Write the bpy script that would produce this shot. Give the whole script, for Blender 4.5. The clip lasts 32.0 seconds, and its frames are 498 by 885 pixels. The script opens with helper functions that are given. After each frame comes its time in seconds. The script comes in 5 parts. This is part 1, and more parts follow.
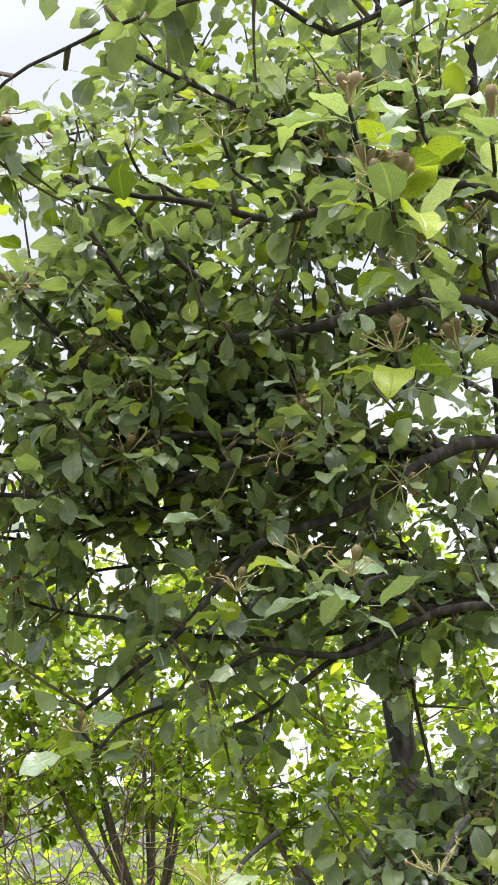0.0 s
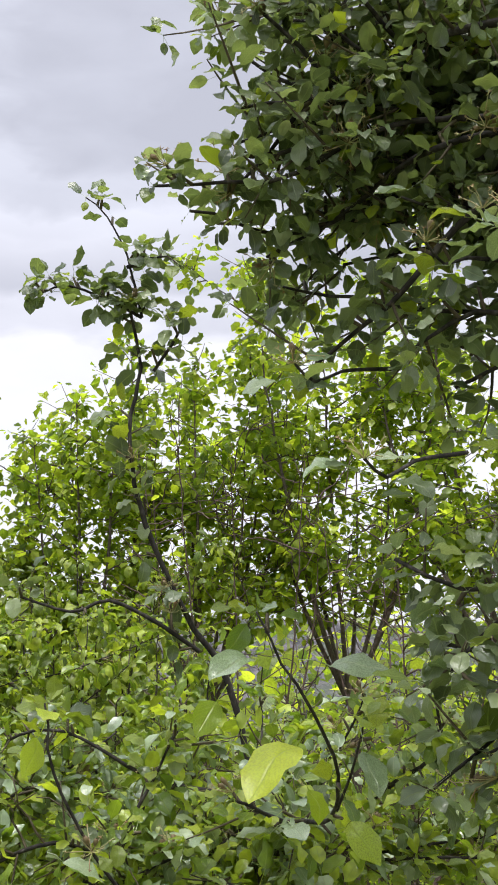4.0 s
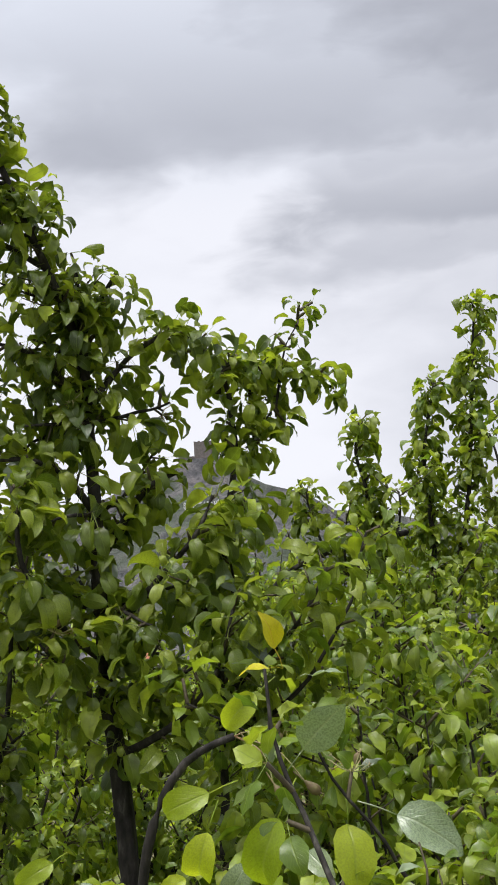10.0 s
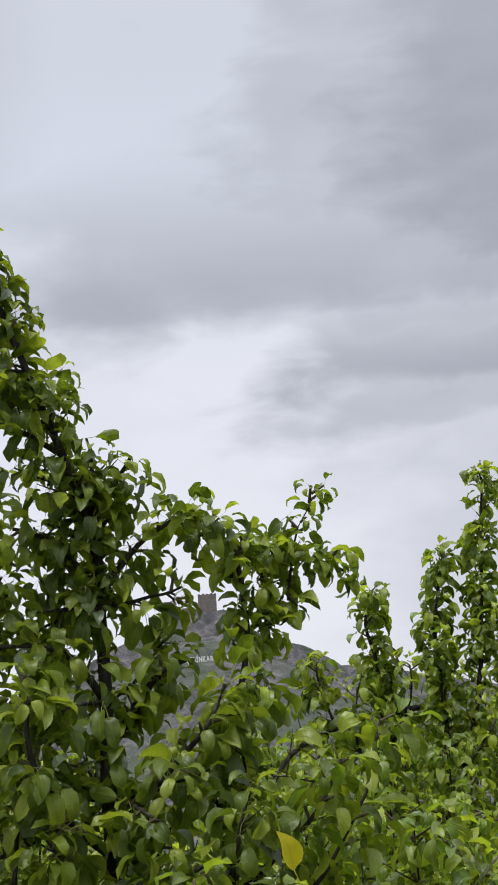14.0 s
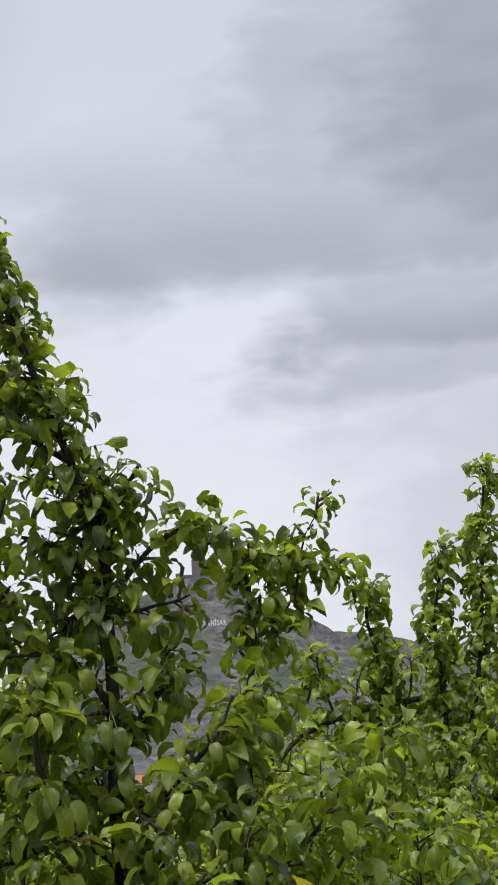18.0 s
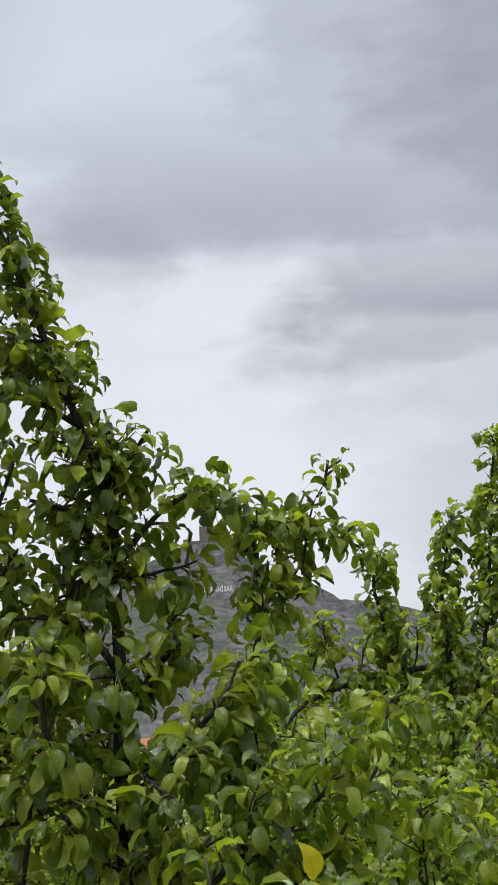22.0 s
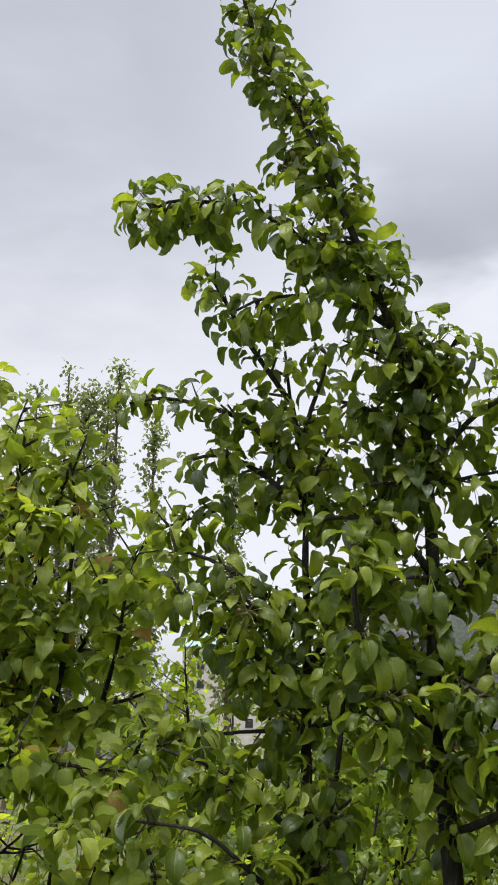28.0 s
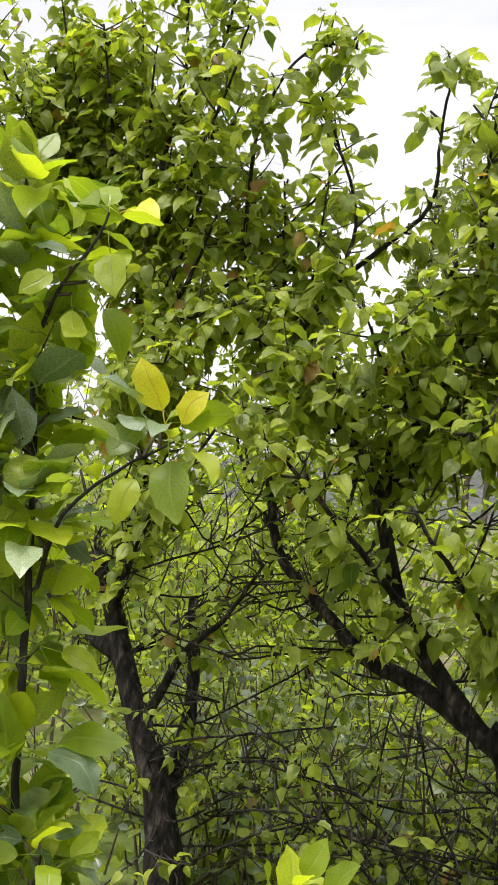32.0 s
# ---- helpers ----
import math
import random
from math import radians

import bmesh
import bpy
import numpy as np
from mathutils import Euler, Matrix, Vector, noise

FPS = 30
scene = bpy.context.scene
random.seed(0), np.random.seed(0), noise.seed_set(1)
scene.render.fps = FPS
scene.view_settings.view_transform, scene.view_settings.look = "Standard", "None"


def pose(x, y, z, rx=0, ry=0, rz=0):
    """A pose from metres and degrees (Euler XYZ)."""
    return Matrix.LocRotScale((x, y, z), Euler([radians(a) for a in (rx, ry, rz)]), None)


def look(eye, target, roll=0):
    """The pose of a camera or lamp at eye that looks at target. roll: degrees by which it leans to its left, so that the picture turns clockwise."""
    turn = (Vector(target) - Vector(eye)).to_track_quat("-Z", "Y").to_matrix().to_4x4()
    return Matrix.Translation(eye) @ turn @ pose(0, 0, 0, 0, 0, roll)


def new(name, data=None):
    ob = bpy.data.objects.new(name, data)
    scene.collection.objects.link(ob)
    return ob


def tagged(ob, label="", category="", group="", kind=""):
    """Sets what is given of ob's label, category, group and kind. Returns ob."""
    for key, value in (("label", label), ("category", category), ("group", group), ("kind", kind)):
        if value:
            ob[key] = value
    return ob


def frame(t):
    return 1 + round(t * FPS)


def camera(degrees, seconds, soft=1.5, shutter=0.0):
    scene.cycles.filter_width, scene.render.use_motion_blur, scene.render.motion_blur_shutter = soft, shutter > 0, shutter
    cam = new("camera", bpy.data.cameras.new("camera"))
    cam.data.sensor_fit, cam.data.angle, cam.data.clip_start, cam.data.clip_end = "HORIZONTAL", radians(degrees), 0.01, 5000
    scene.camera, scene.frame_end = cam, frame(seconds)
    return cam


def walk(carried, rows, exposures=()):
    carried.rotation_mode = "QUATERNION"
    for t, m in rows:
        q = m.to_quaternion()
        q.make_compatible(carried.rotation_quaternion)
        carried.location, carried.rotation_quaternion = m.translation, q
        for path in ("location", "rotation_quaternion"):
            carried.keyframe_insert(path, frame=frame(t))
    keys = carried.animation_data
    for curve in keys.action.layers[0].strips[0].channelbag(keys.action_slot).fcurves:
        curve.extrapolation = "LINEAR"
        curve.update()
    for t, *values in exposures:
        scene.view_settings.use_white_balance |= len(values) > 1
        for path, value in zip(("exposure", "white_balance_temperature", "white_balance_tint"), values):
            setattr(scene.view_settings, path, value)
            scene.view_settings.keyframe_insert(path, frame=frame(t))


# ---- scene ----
cam = camera(24.0, 32.0, 1.8)

PATH = [
    (0, (-0.385, -0.891, 1.686), (1.01, 0.388, 2.335), -7.0),
    (0.5, (-0.488, -1.057, 1.652), (0.878, 0.268, 2.266), -6.6),
    (1, (-0.492, -1.08, 1.625), (0.847, 0.281, 2.222), -6.4),
    (1.5, (-0.476, -1.136, 1.628), (0.809, 0.305, 2.15), -5.7),
    (2, (-0.45, -1.158, 1.595), (0.778, 0.352, 2.053), -5.1),
    (2.5, (-0.451, -1.183, 1.546), (0.725, 0.383, 1.953), -4.3),
    (4.5, (-0.184, -1.187, 1.316), (0.51, 0.632, 1.774), -1.2),
    (5, (-0.202, -1.194, 1.332), (0.403, 0.662, 1.767), -1.3),
    (5.5, (-0.195, -1.164, 1.328), (0.315, 0.721, 1.758), -1.3),
    (6, (-0.188, -1.154, 1.333), (0.23, 0.755, 1.755), -1.5),
    (6.5, (-0.197, -1.148, 1.332), (0.142, 0.779, 1.748), -1.6),
    (7, (-0.201, -1.168, 1.337), (0.067, 0.772, 1.74), -1.6),
    (7.5, (-0.205, -1.145, 1.34), (0.008, 0.805, 1.729), -1.5),
    (8, (-0.202, -1.143, 1.34), (-0.04, 0.816, 1.706), -1.6),
    (8.5, (-0.201, -1.144, 1.345), (-0.07, 0.822, 1.686), -1.7),
    (9, (-0.029, -0.146, 1.606), (0.017, 1.834, 1.883), -2.2),
    (9.5, (-0.044, 0.351, 1.655), (0.008, 2.326, 1.969), -3.6),
    (10, (-0.051, 0.378, 1.668), (0.001, 2.342, 2.039), -4.0),
    (10.5, (-0.059, 0.383, 1.675), (-0.016, 2.335, 2.11), -4.3),
    (11, (-0.059, 0.383, 1.686), (-0.039, 2.321, 2.181), -4.1),
    (11.5, (-0.054, 0.377, 1.697), (-0.056, 2.305, 2.232), -3.8),
    (12, (-0.059, 0.375, 1.7), (-0.071, 2.292, 2.272), -3.8),
    (12.5, (-0.06, 0.378, 1.712), (-0.063, 2.289, 2.301), -3.9),
    (13, (-0.062, 0.366, 1.721), (-0.045, 2.275, 2.316), -3.8),
    (13.5, (-0.06, 0.365, 1.73), (-0.021, 2.27, 2.34), -4.0),
    (14, (-0.064, 0.35, 1.735), (-0.004, 2.249, 2.357), -3.9),
    (14.5, (-0.073, 0.331, 1.744), (-0.005, 2.227, 2.378), -3.7),
    (16.5, (-0.092, 0.33, 1.797), (-0.016, 2.237, 2.397), -3.7),
    (17, (-0.094, 0.329, 1.81), (-0.019, 2.24, 2.394), -3.7),
    (17.5, (-0.095, 0.335, 1.823), (-0.022, 2.251, 2.395), -3.5),
    (18, (-0.09, 0.326, 1.828), (-0.024, 2.243, 2.395), -3.4),
    (18.5, (-0.091, 0.326, 1.841), (-0.028, 2.243, 2.405), -3.3),
    (19, (-0.096, 0.326, 1.842), (-0.041, 2.242, 2.411), -3.1),
    (19.5, (-0.096, 0.332, 1.843), (-0.056, 2.248, 2.413), -3.0),
    (20, (-0.096, 0.331, 1.841), (-0.072, 2.248, 2.41), -3.0),
    (20.5, (-0.093, 0.334, 1.837), (-0.078, 2.254, 2.396), -2.9),
    (21, (-0.096, 0.334, 1.831), (-0.075, 2.258, 2.377), -2.7),
    (21.5, (-0.094, 0.335, 1.829), (-0.06, 2.264, 2.357), -2.5),
    (22, (-0.091, 0.338, 1.829), (-0.043, 2.27, 2.343), -2.4),
    (22.5, (-0.094, 0.337, 1.827), (-0.033, 2.271, 2.333), -2.3),
    (23, (-0.089, 0.339, 1.818), (-0.028, 2.275, 2.318), -2.3),
    (23.5, (-0.088, 0.343, 1.813), (-0.035, 2.28, 2.309), -2.2),
    (24, (-0.089, 0.346, 1.809), (-0.049, 2.285, 2.301), -1.8),
    (24.5, (-0.088, 0.349, 1.807), (-0.067, 2.289, 2.293), -1.6),
    (26.5, (-0.06, 0.382, 1.778), (-0.242, 2.316, 2.255), -0.8),
    (27, (-0.08, 0.424, 1.752), (-0.348, 2.334, 2.236), -0.1),
    (27.5, (-0.106, 0.441, 1.672), (-0.467, 2.328, 2.201), 0.8),
    (28, (-0.113, 0.442, 1.628), (-0.582, 2.311, 2.154), 1.5),
    (28.5, (-0.107, 0.438, 1.606), (-0.664, 2.295, 2.095), 1.9),
    (29, (-0.116, 0.434, 1.589), (-0.752, 2.284, 2.008), 2.2),
    (29.5, (-0.123, 0.443, 1.58), (-0.839, 2.279, 1.923), 2.8),
    (30, (-0.133, 0.449, 1.569), (-0.945, 2.258, 1.832), 3.7),
    (30.5, (-0.152, 0.443, 1.544), (-1.072, 2.21, 1.731), 4.8),
    (31, (-0.147, 0.444, 1.529), (-1.179, 2.153, 1.647), 5.7),
    (31.5, (-0.137, 0.448, 1.48), (-1.257, 2.102, 1.568), 5.8),
    (32, (-0.195, 0.392, 1.452), (-1.31, 2.051, 1.531), 5.5),
]
walk(cam, [(t, look(eye, target, roll)) for t, eye, target, roll in PATH],
     [(0, 1.17, 6450, 11), (1, 0.97, 6750, 17), (2, 0.93, 6450, 18), (4.5, 0.46, 6450, 12), (5, 0.4, 6950, 13), (5.3, 0.34, 6900, 13), (6, 0.17, 6450, 11), (8, 0.1, 6450, 11), (9.5, 0.1, 6500, 10), (10.2, 0.07, 6500, 10), (11, -0.02, 6400, 10), (13, -0.1, 6400, 10), (24, -0.1, 6400, 10),
      (27, 0.05, 6400, 10), (28, 0.03, 6450, 10), (29.5, 0.0, 6500, 10), (31, 0.3, 6600, 10), (32, 0.5, 6750, 10)])

# ---- world, sun ----
world = bpy.data.worlds.new("overcast")
scene.world = world
world.use_nodes = True
wt = world.node_tree
wt.nodes.clear()


def node(tree, kind, **values):
    n = tree.nodes.new(kind)
    for key, value in values.items():
        n.inputs[key.replace("_", " ")].default_value = value
    return n


def ramp(tree, stops, mode="EASE"):
    n = tree.nodes.new("ShaderNodeValToRGB")
    n.color_ramp.interpolation = mode
    while len(n.color_ramp.elements) < len(stops):
        n.color_ramp.elements.new(0.5)
    for el, (at, col) in zip(n.color_ramp.elements, stops):
        el.position = at
        el.color = (*col, 1)
    return n


SUN_EL, SUN_ROT = radians(69), radians(211)
sky = wt.nodes.new("ShaderNodeTexSky")
sky.sky_type, sky.sun_disc, sky.sun_elevation, sky.sun_rotation = "NISHITA", False, SUN_EL, SUN_ROT
bg_sky = node(wt, "ShaderNodeBackground", Strength=0.09)
wt.links.new(sky.outputs[0], bg_sky.inputs[0])
coord = wt.nodes.new("ShaderNodeTexCoord")
split = wt.nodes.new("ShaderNodeSeparateXYZ")
wt.links.new(coord.outputs["Generated"], split.inputs[0])


def calc(op, *args):
    """A maths node in the sky's tree; arguments are sockets or numbers."""
    n = wt.nodes.new("ShaderNodeMath")
    n.operation = op
    for socket, value in zip(n.inputs, args):
        if isinstance(value, (int, float)):
            socket.default_value = value
        else:
            wt.links.new(value, socket)
    return n.outputs[0]


def rising(value, low, high):
    """0 below low, 1 above high, smooth between."""
    n = wt.nodes.new("ShaderNodeMapRange")
    n.interpolation_type = "SMOOTHSTEP"
    n.inputs["From Min"].default_value, n.inputs["From Max"].default_value = low, high
    wt.links.new(value, n.inputs["Value"])
    return n.outputs["Result"]


def billows(scale, squash, shift, detail, rough):
    mapping = wt.nodes.new("ShaderNodeMapping")
    mapping.inputs["Scale"].default_value = (1.0, 1.0, squash)
    mapping.inputs["Location"].default_value = shift
    wt.links.new(coord.outputs["Generated"], mapping.inputs[0])
    n = node(wt, "ShaderNodeTexNoise", Scale=scale, Detail=detail, Roughness=rough, Distortion=0.3)
    wt.links.new(mapping.outputs[0], n.inputs["Vector"])
    return calc("SUBTRACT", n.outputs["Fac"], 0.5)


# bearing and height above the horizon in degrees, both ruffled by billows
coarse, fine = billows(5.5, 2.2, (0.35, 0.2, 0.1), 4.0, 0.45), billows(15.0, 2.6, (1.7, 0.4, 2.3), 5.0, 0.5)
ruffle = calc("MULTIPLY_ADD", fine, 4.0, calc("MULTIPLY", coarse, 8.0))
bearing = calc("ADD", calc("MULTIPLY", calc("ARCTAN2", split.outputs["X"], split.outputs["Y"]), 57.3), calc("MULTIPLY", ruffle, 1.6))
height = calc("ADD", calc("MULTIPLY", calc("ARCSINE", split.outputs["Z"]), 57.3), calc("MULTIPLY", ruffle, 0.55))
ahead = rising(split.outputs["Y"], 0.0, 0.5)
# long cloud bank to the north, a lower one and a shelf to the north-east, a high mass above them, a veil to the north-west
bank = calc("MULTIPLY", calc("MULTIPLY", rising(height, 21.9, 24.9), calc("SUBTRACT", 1.0, rising(height, 25.2, 33.5))), rising(bearing, -16.0, -5.0))
low_bank = calc("MULTIPLY", calc("MULTIPLY", rising(height, 18.0, 21.2), calc("SUBTRACT", 1.0, calc("MULTIPLY", rising(height, 21.0, 24.0), 0.5))), rising(bearing, 0.0, 5.5))
mass = calc("MULTIPLY", calc("MULTIPLY", rising(height, 21.5, 27.0), calc("SUBTRACT", 1.0, calc("MULTIPLY", rising(height, 34.0, 46.0), 0.6))), rising(bearing, 2.0, 14.0))
shelf = calc("MULTIPLY", calc("MULTIPLY", rising(height, 16.7, 19.2), calc("SUBTRACT", 1.0, rising(height, 23.0, 27.0))), rising(bearing, 1.5, 8.0))
low_veil = calc("MULTIPLY", calc("MULTIPLY", rising(height, 5.0, 12.0), 0.36), calc("SUBTRACT", 1.0, rising(bearing, -36.0, -25.0)))
veil = calc("MAXIMUM", low_veil, calc("MULTIPLY", calc("MULTIPLY", rising(height, 14.0, 29.0), 0.5), calc("SUBTRACT", 1.0, rising(bearing, -20.0, -6.0))))
cover = calc("MAXIMUM", calc("MAXIMUM", calc("MULTIPLY", bank, 0.74), calc("MULTIPLY", low_bank, 0.84)), calc("MAXIMUM", calc("MULTIPLY", mass, 0.92), veil))
cover = calc("MAXIMUM", cover, calc("MULTIPLY", shelf, 0.6))
cover = calc("MAXIMUM", calc("MULTIPLY_ADD", rising(bearing, 18.0, 34.0), 0.28, cover), calc("MULTIPLY", rising(bearing, 3.0, 14.0), 0.38))
cover = calc("ADD", cover, calc("MULTIPLY", calc("MULTIPLY", coarse, rising(height, 14.0, 26.0)), 0.6))
cover = calc("ADD", cover, calc("MULTIPLY", calc("MULTIPLY", fine, rising(height, 8.0, 20.0)), 0.24))
cover = calc("MINIMUM", calc("MAXIMUM", calc("MULTIPLY", cover, ahead), 0.0), 1.3)
# last two stops: unseen zenith, added bright to light the foliage from above
open_sky = ramp(wt, [(0.0, (0.56, 0.57, 0.61)), (0.05, (0.7, 0.705, 0.74)), (0.13, (0.94, 0.945, 1.01)), (0.36, (0.92, 0.93, 1.0)), (0.44, (0.83, 0.86, 0.95)), (0.5, (0.79, 0.825, 0.92)),
                     (0.62, (0.75, 0.78, 0.87)), (0.76, (0.66, 0.685, 0.765)), (0.88, (2.8, 2.86, 3.0)), (1.0, (2.8, 2.86, 3.0))])
wt.links.new(split.outputs["Z"], open_sky.inputs[0])
layers = wt.nodes.new("ShaderNodeMixRGB")
layers.use_clamp = False
layers.inputs[2].default_value = (0.43, 0.445, 0.505, 1)
wt.links.new(cover, layers.inputs[0])
wt.links.new(open_sky.outputs[0], layers.inputs[1])
bg_cloud = node(wt, "ShaderNodeBackground", Strength=0.97)
wt.links.new(layers.outputs[0], bg_cloud.inputs[0])
blend = node(wt, "ShaderNodeMixShader", Fac=0.93)
wt.links.new(bg_sky.outputs[0], blend.inputs[1])
wt.links.new(bg_cloud.outputs[0], blend.inputs[2])
wout = wt.nodes.new("ShaderNodeOutputWorld")
wt.links.new(blend.outputs[0], wout.inputs[0])

sun = new("sun", bpy.data.lights.new("sun", "SUN"))
sun.data.energy, sun.data.angle, sun.data.color = 2.4, radians(25), (1.0, 0.96, 0.9)
sun.matrix_world = look((-1.55, -2.6, 8.0), (0, 0, 0))


# ---- materials ----
def material(name):
    m = bpy.data.materials.new(name)
    m.use_nodes = True
    t = m.node_tree
    t.nodes.clear()
    out = t.nodes.new("ShaderNodeOutputMaterial")
    return m, t, out


def leaf_material(name, dark, mid, light, vein, gloss=0.36, through_light=0.43, spots=0.1, sheen=0.4):
    """Leaf blade: colour by leaf, midrib and side veins from the blade's own coordinates, blotches, light passing through."""
    m, t, out = material(name)
    info = t.nodes.new("ShaderNodeObjectInfo")
    geo = t.nodes.new("ShaderNodeNewGeometry")
    add = t.nodes.new("ShaderNodeMath")
    add.operation = "ADD"
    frac = t.nodes.new("ShaderNodeMath")
    frac.operation = "FRACT"
    t.links.new(info.outputs["Random"], add.inputs[0])
    t.links.new(geo.outputs["Random Per Island"], add.inputs[1])
    t.links.new(add.outputs[0], frac.inputs[0])
    tone = ramp(t, [(0.0, dark), (0.5, mid), (0.86, light), (1.0, tuple(min(1, c * 1.15) for c in light))], "LINEAR")
    t.links.new(frac.outputs[0], tone.inputs[0])
    uv = t.nodes.new("ShaderNodeUVMap")
    sep = t.nodes.new("ShaderNodeSeparateXYZ")
    t.links.new(uv.outputs[0], sep.inputs[0])
    # midrib
    off = t.nodes.new("ShaderNodeMath")
    off.operation = "ABSOLUTE"
    t.links.new(sep.outputs["X"], off.inputs[0])
    rib = ramp(t, [(0.0, (1, 1, 1)), (0.05, (0.5, 0.5, 0.5)), (0.10, (0, 0, 0))], "LINEAR")
    t.links.new(off.outputs[0], rib.inputs[0])
    # side veins run forward from the midrib
    slant = t.nodes.new("ShaderNodeMath")
    slant.operation = "MULTIPLY_ADD"
    slant.inputs[1].default_value = -0.45
    t.links.new(off.outputs[0], slant.inputs[0])
    t.links.new(sep.outputs["Y"], slant.inputs[2])
    many = t.nodes.new("ShaderNodeMath")
    many.operation = "MULTIPLY"
    many.inputs[1].default_value = 52.0
    t.links.new(slant.outputs[0], many.inputs[0])
    wave = t.nodes.new("ShaderNodeMath")
    wave.operation = "SINE"
    t.links.new(many.outputs[0], wave.inputs[0])
    side = ramp(t, [(0.0, (0, 0, 0)), (0.82, (0, 0, 0)), (1.0, (0.35, 0.35, 0.35))], "LINEAR")
    t.links.new(wave.outputs[0], side.inputs[0])
    both = t.nodes.new("ShaderNodeMath")
    both.operation = "MAXIMUM"
    t.links.new(rib.outputs[0], both.inputs[0])
    t.links.new(side.outputs[0], both.inputs[1])
    blot = node(t, "ShaderNodeTexNoise", Scale=38.0, Detail=3.0)
    pos = t.nodes.new("ShaderNodeTexCoord")
    t.links.new(pos.outputs["Object"], blot.inputs["Vector"])
    soft = ramp(t, [(0.35, (1 - spots * 2.2,) * 3), (0.6, (1 + spots,) * 3)], "LINEAR")
    t.links.new(blot.outputs["Fac"], soft.inputs[0])
    mott = t.nodes.new("ShaderNodeMixRGB")
    mott.blend_type = "MULTIPLY"
    mott.inputs[0].default_value = 1.0
    t.links.new(tone.outputs[0], mott.inputs[1])
    t.links.new(soft.outputs[0], mott.inputs[2])
    col = t.nodes.new("ShaderNodeMixRGB")
    scale = t.nodes.new("ShaderNodeMath")
    scale.operation = "MULTIPLY"
    scale.inputs[1].default_value = 0.55
    t.links.new(both.outputs[0], scale.inputs[0])
    t.links.new(scale.outputs[0], col.inputs[0])
    t.links.new(mott.outputs[0], col.inputs[1])
    col.inputs[2].default_value = (*vein, 1)
    face = t.nodes.new("ShaderNodeBsdfPrincipled")
    face.inputs["Roughness"].default_value = gloss
    face.inputs["Specular IOR Level"].default_value = sheen
    t.links.new(col.outputs[0], face.inputs["Base Color"])
    bump = node(t, "ShaderNodeBump", Strength=0.35, Distance=0.004)
    t.links.new(both.outputs[0], bump.inputs["Height"])
    bump.invert = True
    t.links.new(bump.outputs[0], face.inputs["Normal"])
    glow = t.nodes.new("ShaderNodeBsdfTranslucent")
    warm = t.nodes.new("ShaderNodeMixRGB")
    warm.blend_type = "MULTIPLY"
    warm.inputs[0].default_value = 1.0
    warm.inputs[2].default_value = (1.5, 1.5, 0.7, 1)
    t.links.new(col.outputs[0], warm.inputs[1])
    t.links.new(warm.outputs[0], glow.inputs[0])
    mix = node(t, "ShaderNodeMixShader", Fac=through_light)
    t.links.new(face.outputs[0], mix.inputs[1])
    t.links.new(glow.outputs[0], mix.inputs[2])
    t.links.new(mix.outputs[0], out.inputs[0])
    return m


def rough_material(name, stops, scale, rough=0.85, bump=0.5, distance=0.01, stretch=(1, 1, 1), detail=6.0, second=None):
    """Noise-mottled surface: colour stops over noise, a second coarser layer, and relief."""
    m, t, out = material(name)
    pos = t.nodes.new("ShaderNodeTexCoord")
    mp = t.nodes.new("ShaderNodeMapping")
    mp.inputs["Scale"].default_value = stretch
    t.links.new(pos.outputs["Object"], mp.inputs[0])
    n1 = node(t, "ShaderNodeTexNoise", Scale=scale, Detail=detail, Roughness=0.6)
    t.links.new(mp.outputs[0], n1.inputs["Vector"])
    c1 = ramp(t, stops, "LINEAR")
    t.links.new(n1.outputs["Fac"], c1.inputs[0])
    last = c1.outputs[0]
    if second:
        n2 = node(t, "ShaderNodeTexNoise", Scale=scale * 0.18, Detail=4.0, Roughness=0.55)
        t.links.new(mp.outputs[0], n2.inputs["Vector"])
        c2 = ramp(t, [(0.42, (0, 0, 0)), (0.6, (1, 1, 1))], "LINEAR")
        t.links.new(n2.outputs["Fac"], c2.inputs[0])
        mix = t.nodes.new("ShaderNodeMixRGB")
        t.links.new(c2.outputs[0], mix.inputs[0])
        t.links.new(last, mix.inputs[1])
        mix.inputs[2].default_value = (*second, 1)
        last = mix.outputs[0]
    b = t.nodes.new("ShaderNodeBsdfPrincipled")
    b.inputs["Roughness"].default_value = rough
    b.inputs["Specular IOR Level"].default_value = 0.3
    t.links.new(last, b.inputs["Base Color"])
    bp = node(t, "ShaderNodeBump", Strength=bump, Distance=distance)
    t.links.new(n1.outputs["Fac"], bp.inputs["Height"])
    t.links.new(bp.outputs[0], b.inputs["Normal"])
    t.links.new(b.outputs[0], out.inputs[0])
    return m


PEAR = leaf_material("pear_leaf", (0.07, 0.112, 0.014), (0.165, 0.222, 0.024), (0.29, 0.35, 0.04), (0.23, 0.3, 0.065), 0.36, 0.43, 0.14, 0.5)
PEAR_OLD = leaf_material("old_pear_leaf", (0.068, 0.1, 0.049), (0.128, 0.174, 0.08), (0.21, 0.268, 0.12), (0.22, 0.27, 0.12), 0.3, 0.4, 0.1, 0.9)
PEAR_YOUNG = leaf_material("young_pear_leaf", (0.115, 0.196, 0.022), (0.21, 0.3, 0.03), (0.36, 0.44, 0.042), (0.3, 0.38, 0.08), 0.34, 0.45, 0.12, 0.8)
